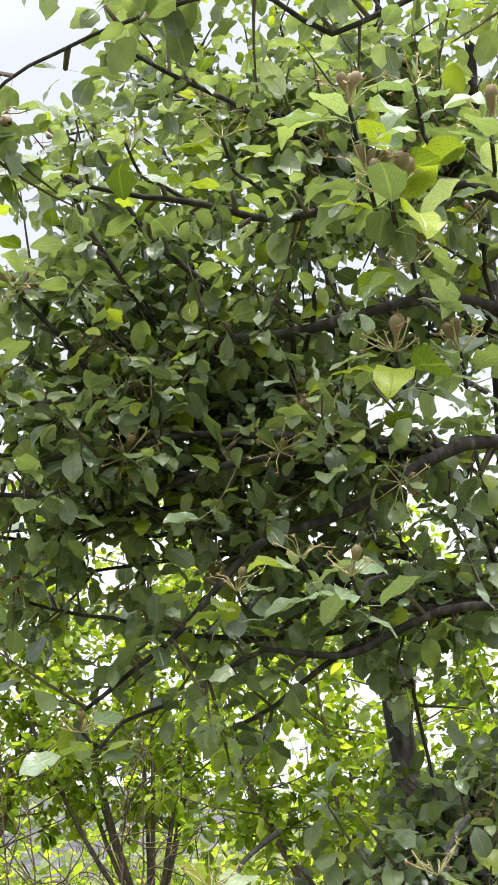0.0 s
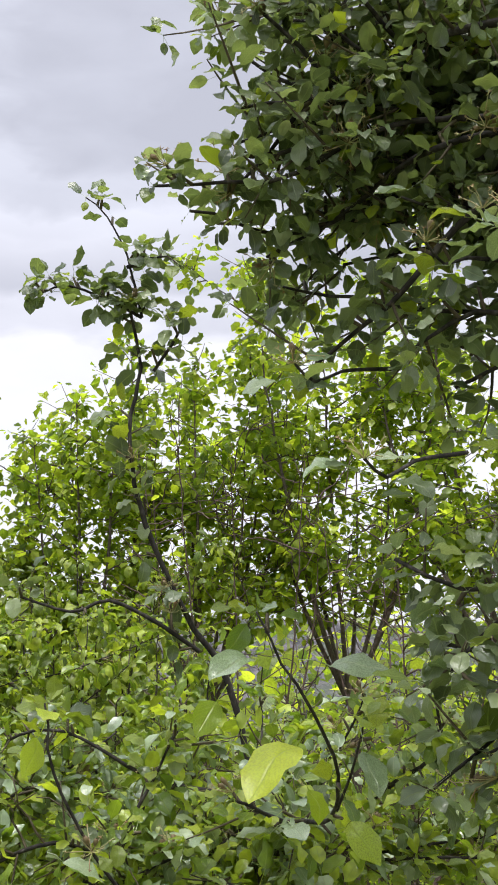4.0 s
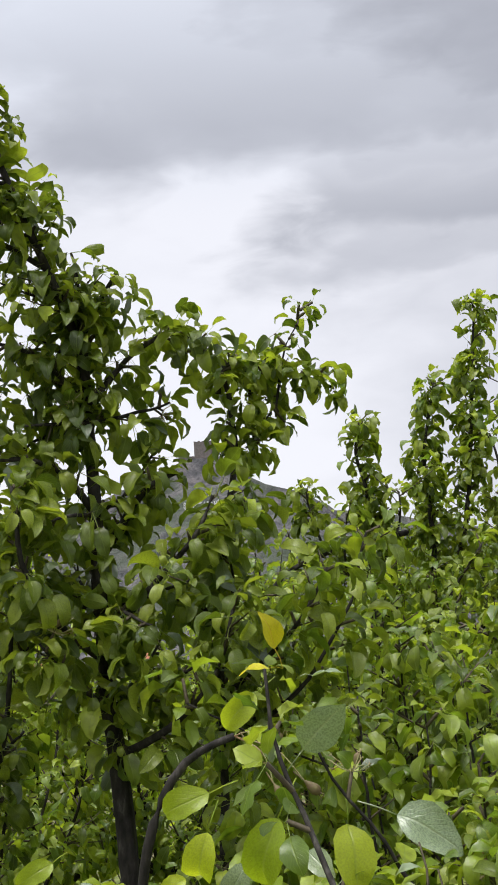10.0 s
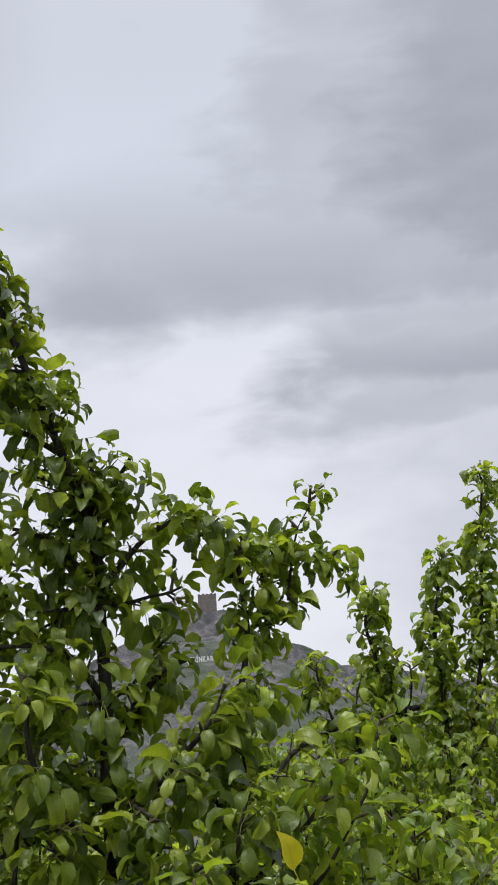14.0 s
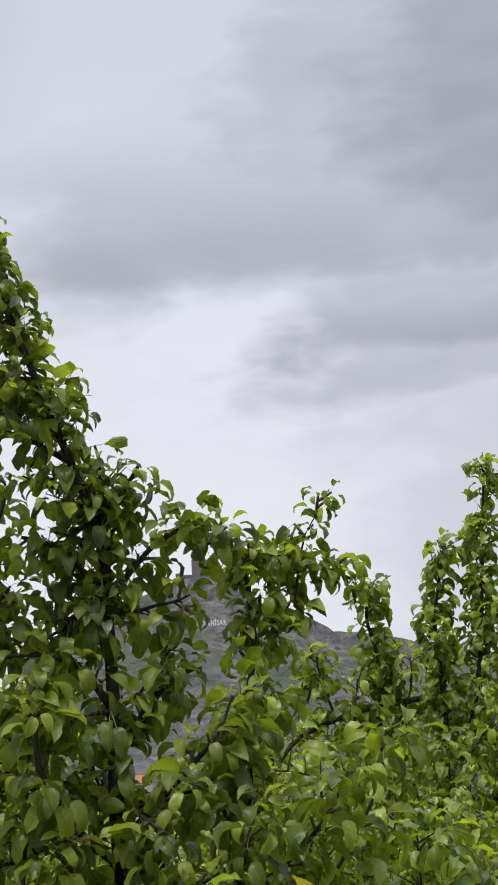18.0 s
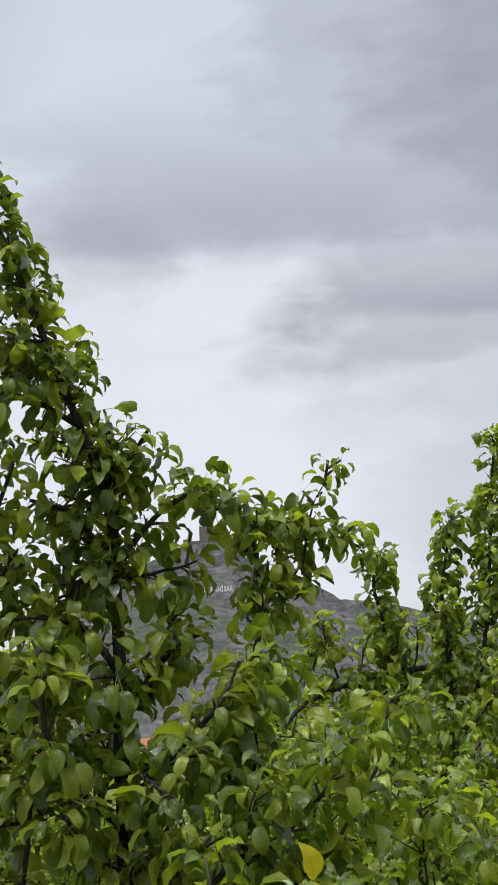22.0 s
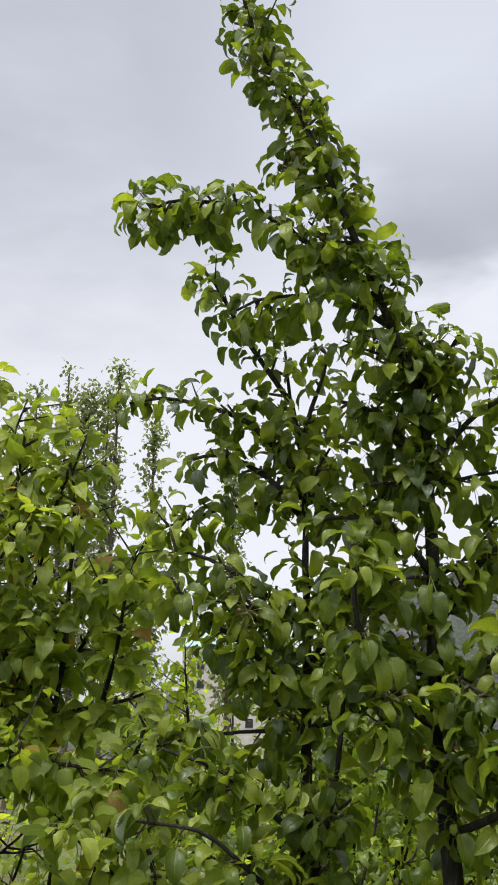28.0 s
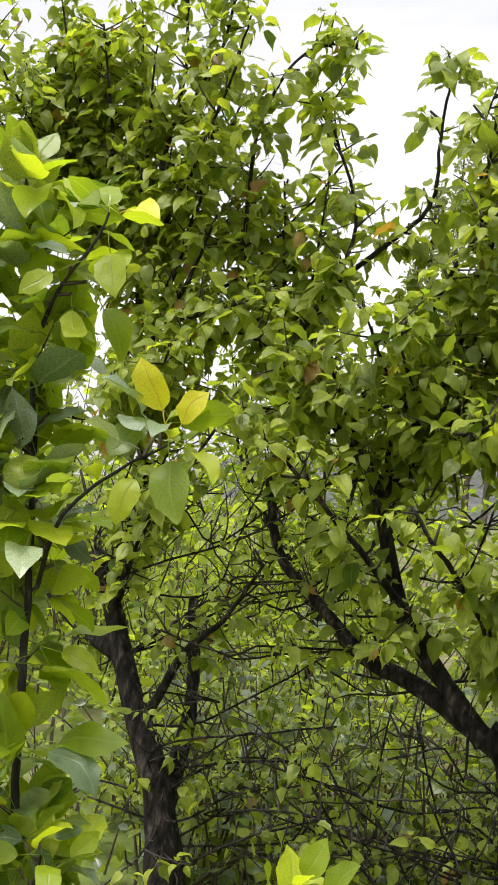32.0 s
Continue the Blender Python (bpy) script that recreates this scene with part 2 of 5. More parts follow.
# paler blades: leaf undersides, and the sky's sheen painted as leaf colour
PALE = leaf_material("pale_sheen_leaf", (0.16, 0.23, 0.12), (0.24, 0.32, 0.18), (0.34, 0.41, 0.25), (0.36, 0.42, 0.25), 0.27, 0.3, 0.12, 1.0)
APRICOT = leaf_material("apricot_leaf", (0.165, 0.225, 0.03), (0.27, 0.34, 0.042), (0.4, 0.46, 0.06), (0.3, 0.34, 0.09), 0.42, 0.5, 0.1, 0.55)
FAR_LEAF = leaf_material("far_leaf", (0.115, 0.19, 0.0207), (0.207, 0.287, 0.0299), (0.345, 0.414, 0.0517), (0.3, 0.36, 0.06), 0.5, 0.75)
POPLAR = leaf_material("poplar_leaf", (0.15, 0.19, 0.08), (0.22, 0.265, 0.11), (0.3, 0.345, 0.15), (0.17, 0.2, 0.07), 0.5, 0.35)
# young leaf, base colour raised to stand for light glowing through the blades
SAPLING = leaf_material("sapling_leaf", (0.2, 0.29, 0.018), (0.32, 0.42, 0.024), (0.45, 0.52, 0.035), (0.38, 0.46, 0.09), 0.33, 0.5, 0.06, 0.6)
# slightly lighter than far_leaf: offsets the tree shade on the thicket by colour
WEED = leaf_material("weed_leaf", (0.13, 0.19, 0.02), (0.23, 0.3, 0.03), (0.36, 0.43, 0.048), (0.36, 0.42, 0.08), 0.55, 0.55)
YOUNG_TIP = leaf_material("reddish_young_leaf", (0.2, 0.15, 0.03), (0.3, 0.2, 0.04), (0.42, 0.24, 0.06), (0.4, 0.24, 0.08), 0.4, 0.5)
YELLOW = leaf_material("yellow_leaf", (0.525, 0.468, 0.023), (0.630, 0.585, 0.023), (0.630, 0.650, 0.046), (0.5, 0.3, 0.06), 0.45, 0.35, 0.06)
BARK = rough_material("pear_bark", [(0.33, (0.01, 0.009, 0.008)), (0.55, (0.033, 0.029, 0.026)), (0.75, (0.11, 0.1, 0.09))], 60, 0.9, 0.8, 0.006, (1, 1, 0.35))
BARK_APRICOT = rough_material("apricot_bark", [(0.4, (0.006, 0.005, 0.004)), (0.55, (0.03, 0.023, 0.02)), (0.72, (0.14, 0.12, 0.105))], 55, 0.95, 1.0, 0.02, (1, 1, 0.3))
TWIG = rough_material("twig_bark", [(0.3, (0.045, 0.035, 0.02)), (0.7, (0.11, 0.09, 0.055))], 80, 0.7, 0.3, 0.002)
TWIG_APRICOT = rough_material("apricot_twig", [(0.3, (0.02, 0.016, 0.014)), (0.55, (0.05, 0.042, 0.036)), (0.75, (0.15, 0.13, 0.115))], 70, 0.85, 0.4, 0.003)
GREY_TWIG = rough_material("grey_twig", [(0.3, (0.06, 0.045, 0.038)), (0.7, (0.15, 0.12, 0.10))], 60, 0.85, 0.4, 0.003)
FRUIT = rough_material("fruit_skin", [(0.3, (0.16, 0.15, 0.06)), (0.55, (0.17, 0.12, 0.065)), (0.75, (0.13, 0.075, 0.05))], 70, 0.6, 0.2, 0.002)
DRY_TWIG = rough_material("dry_twig", [(0.3, (0.05, 0.033, 0.028)), (0.7, (0.13, 0.088, 0.075))], 60, 0.85, 0.4, 0.003)
STALK = rough_material("flower_stalk", [(0.3, (0.3, 0.31, 0.12)), (0.5, (0.36, 0.33, 0.16)), (0.65, (0.3, 0.17, 0.09))], 60, 0.7, 0.2, 0.002)
GRASS = rough_material("grass_ground", [(0.3, (0.05, 0.07, 0.015)), (0.55, (0.11, 0.15, 0.03)), (0.75, (0.2, 0.22, 0.07))], 3.0, 0.95, 0.8, 0.1, second=(0.15, 0.13, 0.07))
HILL = rough_material("hill_scrub", [(0.34, (0.045, 0.048, 0.05)), (0.47, (0.09, 0.088, 0.095)), (0.57, (0.14, 0.13, 0.135)), (0.7, (0.2, 0.18, 0.18))], 0.11, 0.95, 1.0, 6.0, detail=12.0, second=(0.075, 0.09, 0.065))
STONE = rough_material("castle_stone", [(0.3, (0.105, 0.092, 0.092)), (0.7, (0.19, 0.165, 0.16))], 0.8, 0.95, 0.6, 0.4)
WHITE = rough_material("white_sign_paint", [(0.3, (0.6, 0.6, 0.6)), (0.7, (0.7, 0.7, 0.7))], 0.6, 0.7, 0.1, 0.05)
TILE = rough_material("roof_tile", [(0.3, (0.25, 0.09, 0.05)), (0.7, (0.42, 0.17, 0.09))], 3.0, 0.85, 0.5, 0.1)
PLASTER = rough_material("house_plaster", [(0.3, (0.5, 0.45, 0.42)), (0.7, (0.66, 0.62, 0.58))], 1.2, 0.9, 0.2, 0.05)
BLUE_ROOF = rough_material("blue_sheet_roof", [(0.3, (0.3, 0.46, 0.52)), (0.7, (0.4, 0.58, 0.64))], 0.6, 0.6, 0.3, 0.05)
GLASS_DARK = rough_material("dark_window", [(0.3, (0.02, 0.022, 0.025)), (0.7, (0.05, 0.052, 0.055))], 2.0, 0.2, 0.0, 0.01)


# ---- mesh helpers ----
def mesh_of(name, verts, tris, mat, uvs=None, smooth=True):
    verts, tris = np.asarray(verts, float), np.asarray(tris, int)
    me = bpy.data.meshes.new(name)
    me.vertices.add(len(verts))
    me.vertices.foreach_set("co", verts.ravel())
    me.loops.add(tris.size)
    me.loops.foreach_set("vertex_index", tris.ravel())
    me.polygons.add(len(tris))
    me.polygons.foreach_set("loop_start", np.arange(0, tris.size, 3))
    me.update(calc_edges=True)
    me.polygons.foreach_set("use_smooth", np.full(len(tris), smooth))
    if uvs is not None:
        layer = me.uv_layers.new(name="blade")
        layer.data.foreach_set("uv", np.asarray(uvs, float)[tris.ravel()].ravel())
    me.materials.append(mat)
    me.validate()
    return me


def part(name, data, mat, parent, label="", kind=""):
    """Links a mesh (or a bmesh) as one mesh object under a thing or a part."""
    if isinstance(data, bmesh.types.BMesh):
        me = bpy.data.meshes.new(name)
        data.to_mesh(me)
        data.free()
        me.materials.append(mat)
        data = me
    ob = new(name, data)
    ob.parent = parent
    return tagged(ob, label, kind=kind)


def smooth_line(points, step=0.03):
    """A rounded line through the points, with a point every step."""
    p = np.array(points, float)
    if len(p) < 2:
        return p
    ext = np.vstack([2 * p[0] - p[1], p, 2 * p[-1] - p[-2]])
    made = []
    for i in range(len(p) - 1):
        a, b, c, d = ext[i:i + 4]
        n = max(2, int(np.linalg.norm(c - b) / step))
        for s in np.linspace(0, 1, n, endpoint=False):
            made.append(0.5 * (2 * b + (c - a) * s + (2 * a - 5 * b + 4 * c - d) * s ** 2 + (3 * b - a - 3 * c + d) * s ** 3))
    made.append(p[-1])
    return np.array(made)


def tube(line, r0, r1, sides=6, wobble=0.0, rng=None):
    """Tapered tube along a line: vertices and triangles."""
    n = len(line)
    tang = np.gradient(line, axis=0)
    tang /= np.linalg.norm(tang, axis=1)[:, None] + 1e-9
    ref = np.where(np.abs(tang[:, 2:3]) > 0.9, [[1.0, 0, 0]], [[0, 0, 1.0]])
    u = np.cross(tang, ref)
    u /= np.linalg.norm(u, axis=1)[:, None]
    v = np.cross(tang, u)
    r = np.linspace(r0, r1, n)
    if wobble:
        lumps = rng.standard_normal(n // 4 + 2)
        r = r * (1 + 0.8 * wobble * np.interp(np.arange(n) / 4, np.arange(len(lumps)), lumps))
    ang = np.linspace(0, 2 * np.pi, sides, endpoint=False)
    ring = (np.cos(ang)[None, :, None] * u[:, None, :] + np.sin(ang)[None, :, None] * v[:, None, :]) * r[:, None, None]
    if wobble:
        ridge = rng.standard_normal((n // 3 + 2, sides))
        at = np.arange(n) / 3
        low = at.astype(int)
        w = (at - low)[:, None]
        ring *= 1 + wobble * (ridge[low] * (1 - w) + ridge[low + 1] * w)[:, :, None]
    verts = (line[:, None, :] + ring).reshape(-1, 3)
    i, j = np.meshgrid(np.arange(n - 1), np.arange(sides), indexing="ij")
    a, b = i * sides + j, i * sides + (j + 1) % sides
    tris = np.concatenate([np.stack([a, b, b + sides], -1).reshape(-1, 3), np.stack([a, b + sides, a + sides], -1).reshape(-1, 3)])
    cap = np.array([[(n - 1) * sides, (n - 1) * sides + k, (n - 1) * sides + k + 1] for k in range(1, sides - 1)])
    return verts, np.concatenate([tris, cap])


def merge(pieces):
    """Several (vertices, triangles) as one."""
    vs, ts, n = [], [], 0
    for v, t in pieces:
        vs.append(v)
        ts.append(np.asarray(t) + n)
        n += len(v)
    return np.concatenate(vs), np.concatenate(ts)


# ---- leaves ----
WIDTHS = {"pear": ((0.0, 0.09, 0.26, 0.48, 0.70, 0.88, 1.0), (0, 0.135, 0.222, 0.24, 0.185, 0.082, 0)),
          "apricot": ((0.0, 0.07, 0.25, 0.48, 0.68, 0.84, 1.0), (0, 0.19, 0.285, 0.265, 0.16, 0.05, 0)),
          "round": ((0.0, 0.10, 0.28, 0.50, 0.72, 0.90, 1.0), (0, 0.175, 0.29, 0.325, 0.265, 0.12, 0)),
          "ovate": ((0.0, 0.09, 0.26, 0.48, 0.70, 0.88, 1.0), (0, 0.16, 0.265, 0.285, 0.22, 0.095, 0))}

# how far the halves fold up along the midrib, and how far the blade arches over
POSTURE = {"pear": ((0.15, 0.9), (1.2, 2.5)), "apricot": ((-0.1, 0.75), (0.4, 1.5)), "round": ((-0.4, 0.75), (0.0, 1.4)), "ovate": ((-0.1, 0.6), (0.4, 1.4))}


def leaf_shape(kind, seed, level=1):
    """One leaf of length 1 with its stalk: root at the origin, blade along +y, upper face +z."""
    rng = np.random.default_rng(seed)
    along, half = WIDTHS[kind]
    fine = level == 2
    if level == 0:
        half = (0, *np.interp((0.22, 0.62), along, half) * np.array((1.0, 1.08)), 0)
        along = (0.0, 0.22, 0.62, 1.0)
    if fine:
        more = np.array([0, 0.05, 0.13, 0.26, 0.40, 0.55, 0.70, 0.84, 0.94, 1.0])
        half = np.interp(more, along, half) + 0.018 * np.sin(np.pi * more)
        half[0] = half[-1] = 0
        along = more
    stalk = rng.uniform(0.3, 0.6)
    (fold_low, fold_high), (curl_low, curl_high) = POSTURE[kind]
    fold, twist, side = rng.uniform(fold_low, fold_high), rng.uniform(-0.5, 0.5), rng.uniform(-0.16, 0.16)
    wavy = rng.uniform(0.04, 0.085) if kind == "round" else 0.03
    rise, curl = rng.uniform(0.15, 0.6), rng.uniform(curl_low, curl_high)

    def spot(x, v):
        # the blade rises from its stalk, then arches over
        k = rise - curl * v
        y = (math.sin(rise) - math.sin(k)) / curl
        z = (math.cos(k) - math.cos(rise)) / curl
        lift = fold * abs(x) - 0.6 * fold * x * x + twist * x * v + 0.03 * math.sin(9 * v + 7 * x + seed) + wavy * (2.5 * abs(x)) * math.sin(17 * v + (3 if x > 0 else 0) + seed)
        return (x + side * v * v, stalk + y + lift * math.sin(k) * -1, z + lift * math.cos(k))

    verts, uv = [spot(0, 0)], [(0, 0)]
    for v, w in zip(along[1:-1], half[1:-1]):
        for sgn in (-1, 0, 1):
            ww = w * (1 + (0.025 if fine else 0.07) * rng.standard_normal()) if sgn else 0
            verts.append(spot(sgn * ww, v + (0.008 * rng.standard_normal() if sgn else 0)))
            uv.append((sgn, v))
    verts.append(spot(0, 1.0))
    uv.append((0, 1))
    tris, rows, tip = [], len(along) - 2, len(verts) - 1
    tris += [(0, 2, 1), (0, 3, 2)]
    for r in range(rows - 1):
        for c in (0, 1):
            a, b = 1 + 3 * r + c, 2 + 3 * r + c
            tris += [(a, b, b + 3), (a, b + 3, a + 3)]
    k = 1 + 3 * (rows - 1)
    tris += [(k, k + 1, tip), (k + 1, k + 2, tip)]
    if level == 0:
        return np.array(verts), np.array(tris), np.array(uv, float)
    line = np.array([(0, 0, 0), (0, stalk * 0.5, 0.05), (0, stalk + 0.02, -0.003)])[:: 1 if fine else 2]
    if fine:
        sv, st = tube(line, 0.013, 0.011, 3)
    else:
        sv, st = np.array([(-0.012, 0, 0), (0.012, 0, 0.004), (0.008, stalk + 0.02, 0), (-0.008, stalk + 0.02, -0.004)]), np.array([(0, 1, 2), (0, 2, 3)])
    st = st + len(verts)
    verts = np.vstack([np.array(verts), sv])
    uv += [(0, 0)] * len(sv)
    return verts, np.vstack([np.array(tris), st]), np.array(uv, float)


LEAVES = {kind: [leaf_shape(kind, 10 + 7 * i + len(kind)) for i in range(8)] for kind in WIDTHS}
FINE = {kind: [leaf_shape(kind, 10 + 7 * i + len(kind), 2) for i in range(8)] for kind in WIDTHS}
PLAIN = {kind: [leaf_shape(kind, 10 + 7 * i + len(kind), 0) for i in range(8)] for kind in WIDTHS}
LEAF_MESHES = {}


def leaf_mesh(kind, i, mat):
    if (kind, i, mat.name) not in LEAF_MESHES:
        v, t, u = FINE[kind][i]
        LEAF_MESHES[kind, i, mat.name] = mesh_of("leaf", v, t, mat, u)
    return LEAF_MESHES[kind, i, mat.name]


class Foliage:
    """Collects leaves (root, frame, size) and twigs, then makes them real."""

    def __init__(self, seed, light=(0.0, -0.12, 1.0)):
        self.rng = np.random.default_rng(seed)
        self.light = np.array(light)  # where the blades turn their upper faces
        self.roots, self.frames, self.sizes, self.twigs, self.fruit = [], [], [], [], []

    def leaf(self, root, out, size, droop=0.25, spread=0.34):
        rng = self.rng
        y = np.array(out, float)
        y = y / (np.linalg.norm(y) + 1e-9) + spread * rng.standard_normal(3) * [1, 1, 0.8]
        y[2] -= 0.8 * droop
        y /= np.linalg.norm(y)
        up = self.light + 0.36 * rng.standard_normal(3)
        x = np.cross(y, up)
        x /= np.linalg.norm(x) + 1e-9
        z = np.cross(x, y)
        self.roots.append(np.array(root, float))
        self.frames.append(np.stack([x, y, z], 1))
        self.sizes.append(size * rng.uniform(0.6, 1.2))

    def rosette(self, root, along, size, n, droop):
        rng = self.rng
        a0 = rng.uniform(0, 6.28)
        u = np.cross(along, [0.31, 0.2, 0.93])
        u /= np.linalg.norm(u) + 1e-9
        v = np.cross(along, u)
        for k in range(n):
            a = a0 + k * 2.4 + rng.uniform(-0.4, 0.4)
            self.leaf(root, math.cos(a) * u + math.sin(a) * v + 0.35 * along, size, droop)

    def shoot(self, start, heading, length, size, gap, droop, r=0.0022, rise=0.5, bend=0.25, step=0.03, leafy=True):
        """A leafy side shoot that turns upwards."""
        rng = self.rng
        n = max(3, int(length / step))
        p, d, pts = np.array(start, float), np.array(heading, float), []
        d /= np.linalg.norm(d)
        side = rng.standard_normal(3) * (bend if leafy else 0.9)
        for i in range(n):
            pts.append(p.copy())
            d = d + (np.array([0, 0, rise]) + side) * (length / n) * 3
            if not leafy:
                d = d + 0.28 * rng.standard_normal(3)
            d /= np.linalg.norm(d)
            p = p + d * length / n
        pts = np.array(pts)
        self.twigs.append(tube(pts, r * 1.2 + 0.004 * length, r * 0.6, 3))
        if not leafy:
            return pts
        s = rng.uniform(0.2, 0.8) * gap + 0.02
        turn = rng.uniform(0, 6.28)
        while s < length:
            i = min(n - 1, int(s / length * n))
            d = pts[min(n - 1, i + 1)] - pts[max(0, i - 1)]
            d /= np.linalg.norm(d) + 1e-9
            u = np.cross(d, [0.2, 0.3, 0.93])
            u /= np.linalg.norm(u) + 1e-9
            v = np.cross(d, u)
            turn += 2.4
            fresh = 0.65 if s > 0.85 * length else 1.0
            self.leaf(pts[i], math.cos(turn) * u + math.sin(turn) * v + 0.5 * d, size * fresh, droop)
            s += gap * rng.uniform(0.6, 1.4)
        self.rosette(pts[-1], d, size * 0.7, 3, droop * 0.6)
        return pts

    def dress(self, line, size, spurs, leaves, shoots, length, droop=0.3, gap=0.03, start=0.0, fruit=0.0, rise=0.5, bare=0.0):
        """Clothe a limb: spurs with rosettes and leafy shoots, both per metre of limb."""
        rng = self.rng
        seg = np.linalg.norm(np.diff(line, axis=0), axis=1)
        total = seg.sum()
        pos = np.concatenate([[0], np.cumsum(seg)])

        def spot(s):
            i = min(len(line) - 2, max(0, int(np.searchsorted(pos, s)) - 1))
            w = (s - pos[i]) / (seg[i] + 1e-9)
            d = line[i + 1] - line[i]
            return line[i] * (1 - w) + line[i + 1] * w, d / (np.linalg.norm(d) + 1e-9)

        for k in range(int(total * (1 - start) * spurs + 0.5)):
            p, d = spot(total * (start + (1 - start) * rng.uniform()))
            o = rng.standard_normal(3)
            o -= d * (o @ d)
            o /= np.linalg.norm(o) + 1e-9
            o = o + 0.5 * d + [0, 0, 0.35]
            o /= np.linalg.norm(o)
            ln = rng.uniform(0.012, 0.05)
            tip = p + o * ln
            self.twigs.append(tube(np.array([p, p + o * ln * 0.5, tip]), 0.004, 0.003, 4))
            self.rosette(tip, o, size, int(rng.integers(max(1, leaves - 2), leaves + 2)), droop)
            if rng.uniform() < fruit:
                self.fruit.append((tip, o))
        for k in range(int(total * (1 - start) * shoots + 0.5)):
            p, d = spot(total * (start + (1 - start) * rng.uniform() ** 0.85))
            o = rng.standard_normal(3)
            o -= d * (o @ d)
            o /= np.linalg.norm(o) + 1e-9
            self.shoot(p, o + 0.35 * d + [0, 0, 0.15], rng.uniform(*length), size, gap, droop, rise=rise, leafy=bool(rng.uniform() > bare))
        # the limb's own tip
        p, d = spot(total)
        if bare < 0.5:
            self.rosette(p, d, size * 0.8, 4, droop * 0.5)


NEAR = np.array([-0.1, 0.2, 1.7])  # middle of the walk


def fruit_mesh():
    """Young pear on its stalk, with the dried flower at its end."""
    prof = [(0.0012, 0.0), (0.0014, 0.022), (0.0035, 0.026), (0.0062, 0.032), (0.0085, 0.039), (0.0088, 0.044), (0.006, 0.050), (0.003, 0.052)]
    v, t, k = [], [], 8
    for r, h in prof:
        v += [(r * math.cos(a * math.tau / k), r * math.sin(a * math.tau / k), h) for a in range(k)]
    for i in range(len(prof) - 1):
        for j in range(k):
            a, b = i * k + j, i * k + (j + 1) % k
            t += [(a, b, b + k), (a, b + k, a + k)]
    for j in range(5):
        a = j * math.tau / 5
        n = len(v)
        v += [(0.003 * math.cos(a - 0.4), 0.003 * math.sin(a - 0.4), 0.051), (0.003 * math.cos(a + 0.4), 0.003 * math.sin(a + 0.4), 0.051),
              (0.0075 * math.cos(a), 0.0075 * math.sin(a), 0.059)]
        t += [(n, n + 1, n + 2)]
    return mesh_of("fruitlet", v, t, FRUIT)


FRUITLET = fruit_mesh()


def stalk_mesh(seed):
    """Tuft of thin pale flower stalks, each ending in a withered star."""
    rng = np.random.default_rng(seed)
    pieces = []
    for k in range(9):
        a, e = k * 2.4, rng.uniform(0.1, 1.1)
        d = np.array([math.cos(a) * math.cos(e), math.sin(a) * math.cos(e), math.sin(e)])
        ln = rng.uniform(0.025, 0.05)
        bend = np.array([0, 0, rng.uniform(-0.006, 0.01)])
        pieces.append(tube(np.array([d * 0.001, d * ln * 0.5 + bend, d * ln]), 0.0009, 0.0008, 4))
        for j in range(5):
            s = d + 0.9 * rng.standard_normal(3)
            s /= np.linalg.norm(s)
            pieces.append(tube(np.array([d * ln, d * ln + s * 0.006]), 0.0011, 0.0003, 3))
    v, t = merge(pieces)
    return mesh_of("flower_spur", v, t, STALK)


STALKS = [stalk_mesh(k) for k in range(4)]


def grow(name, limbs, kind, leaf_mats, bark, seed, label, category="tree", group="", parts=300, base=None, trunk_wobble=0.05, twig_mat=TWIG, plain=False, light=(0.0, -0.12, 1.0)):
    """A tree: limbs are (points, radius at foot, radius at tip, clothing or None). The first limb is the trunk.
    The leaves nearest to the walk are parts of their own, the others one part."""
    f = Foliage(seed, light)
    foot = np.array(base if base is not None else limbs[0][0][0], float)
    top = tagged(new(name), label, category, group)
    top.location = foot
    for i, (pts, r0, r1, dress) in enumerate(limbs):
        line = smooth_line(pts, 0.035)
        line = line + np.cumsum(f.rng.standard_normal(line.shape) * (0.0016 if r0 > 0.015 else 0.003), axis=0) * np.linspace(0, 1, len(line))[:, None]
        v, t = tube(line, r0, r1, 14 if r0 > 0.02 else 7, trunk_wobble if r0 > 0.02 else 0.05, f.rng)
        nm = "trunk" if i == 0 else "limb"
        part(nm, mesh_of(nm, v - foot, t, bark), bark, top)
        if dress:
            f.dress(line, **dress)
    if f.twigs:
        v, t = merge(f.twigs)
        part("twig_tangle", mesh_of("twig_tangle", v - foot, t, twig_mat), twig_mat, top, kind="stuff")
    clothe(f, top, foot, kind, leaf_mats, parts, plain)
    return top


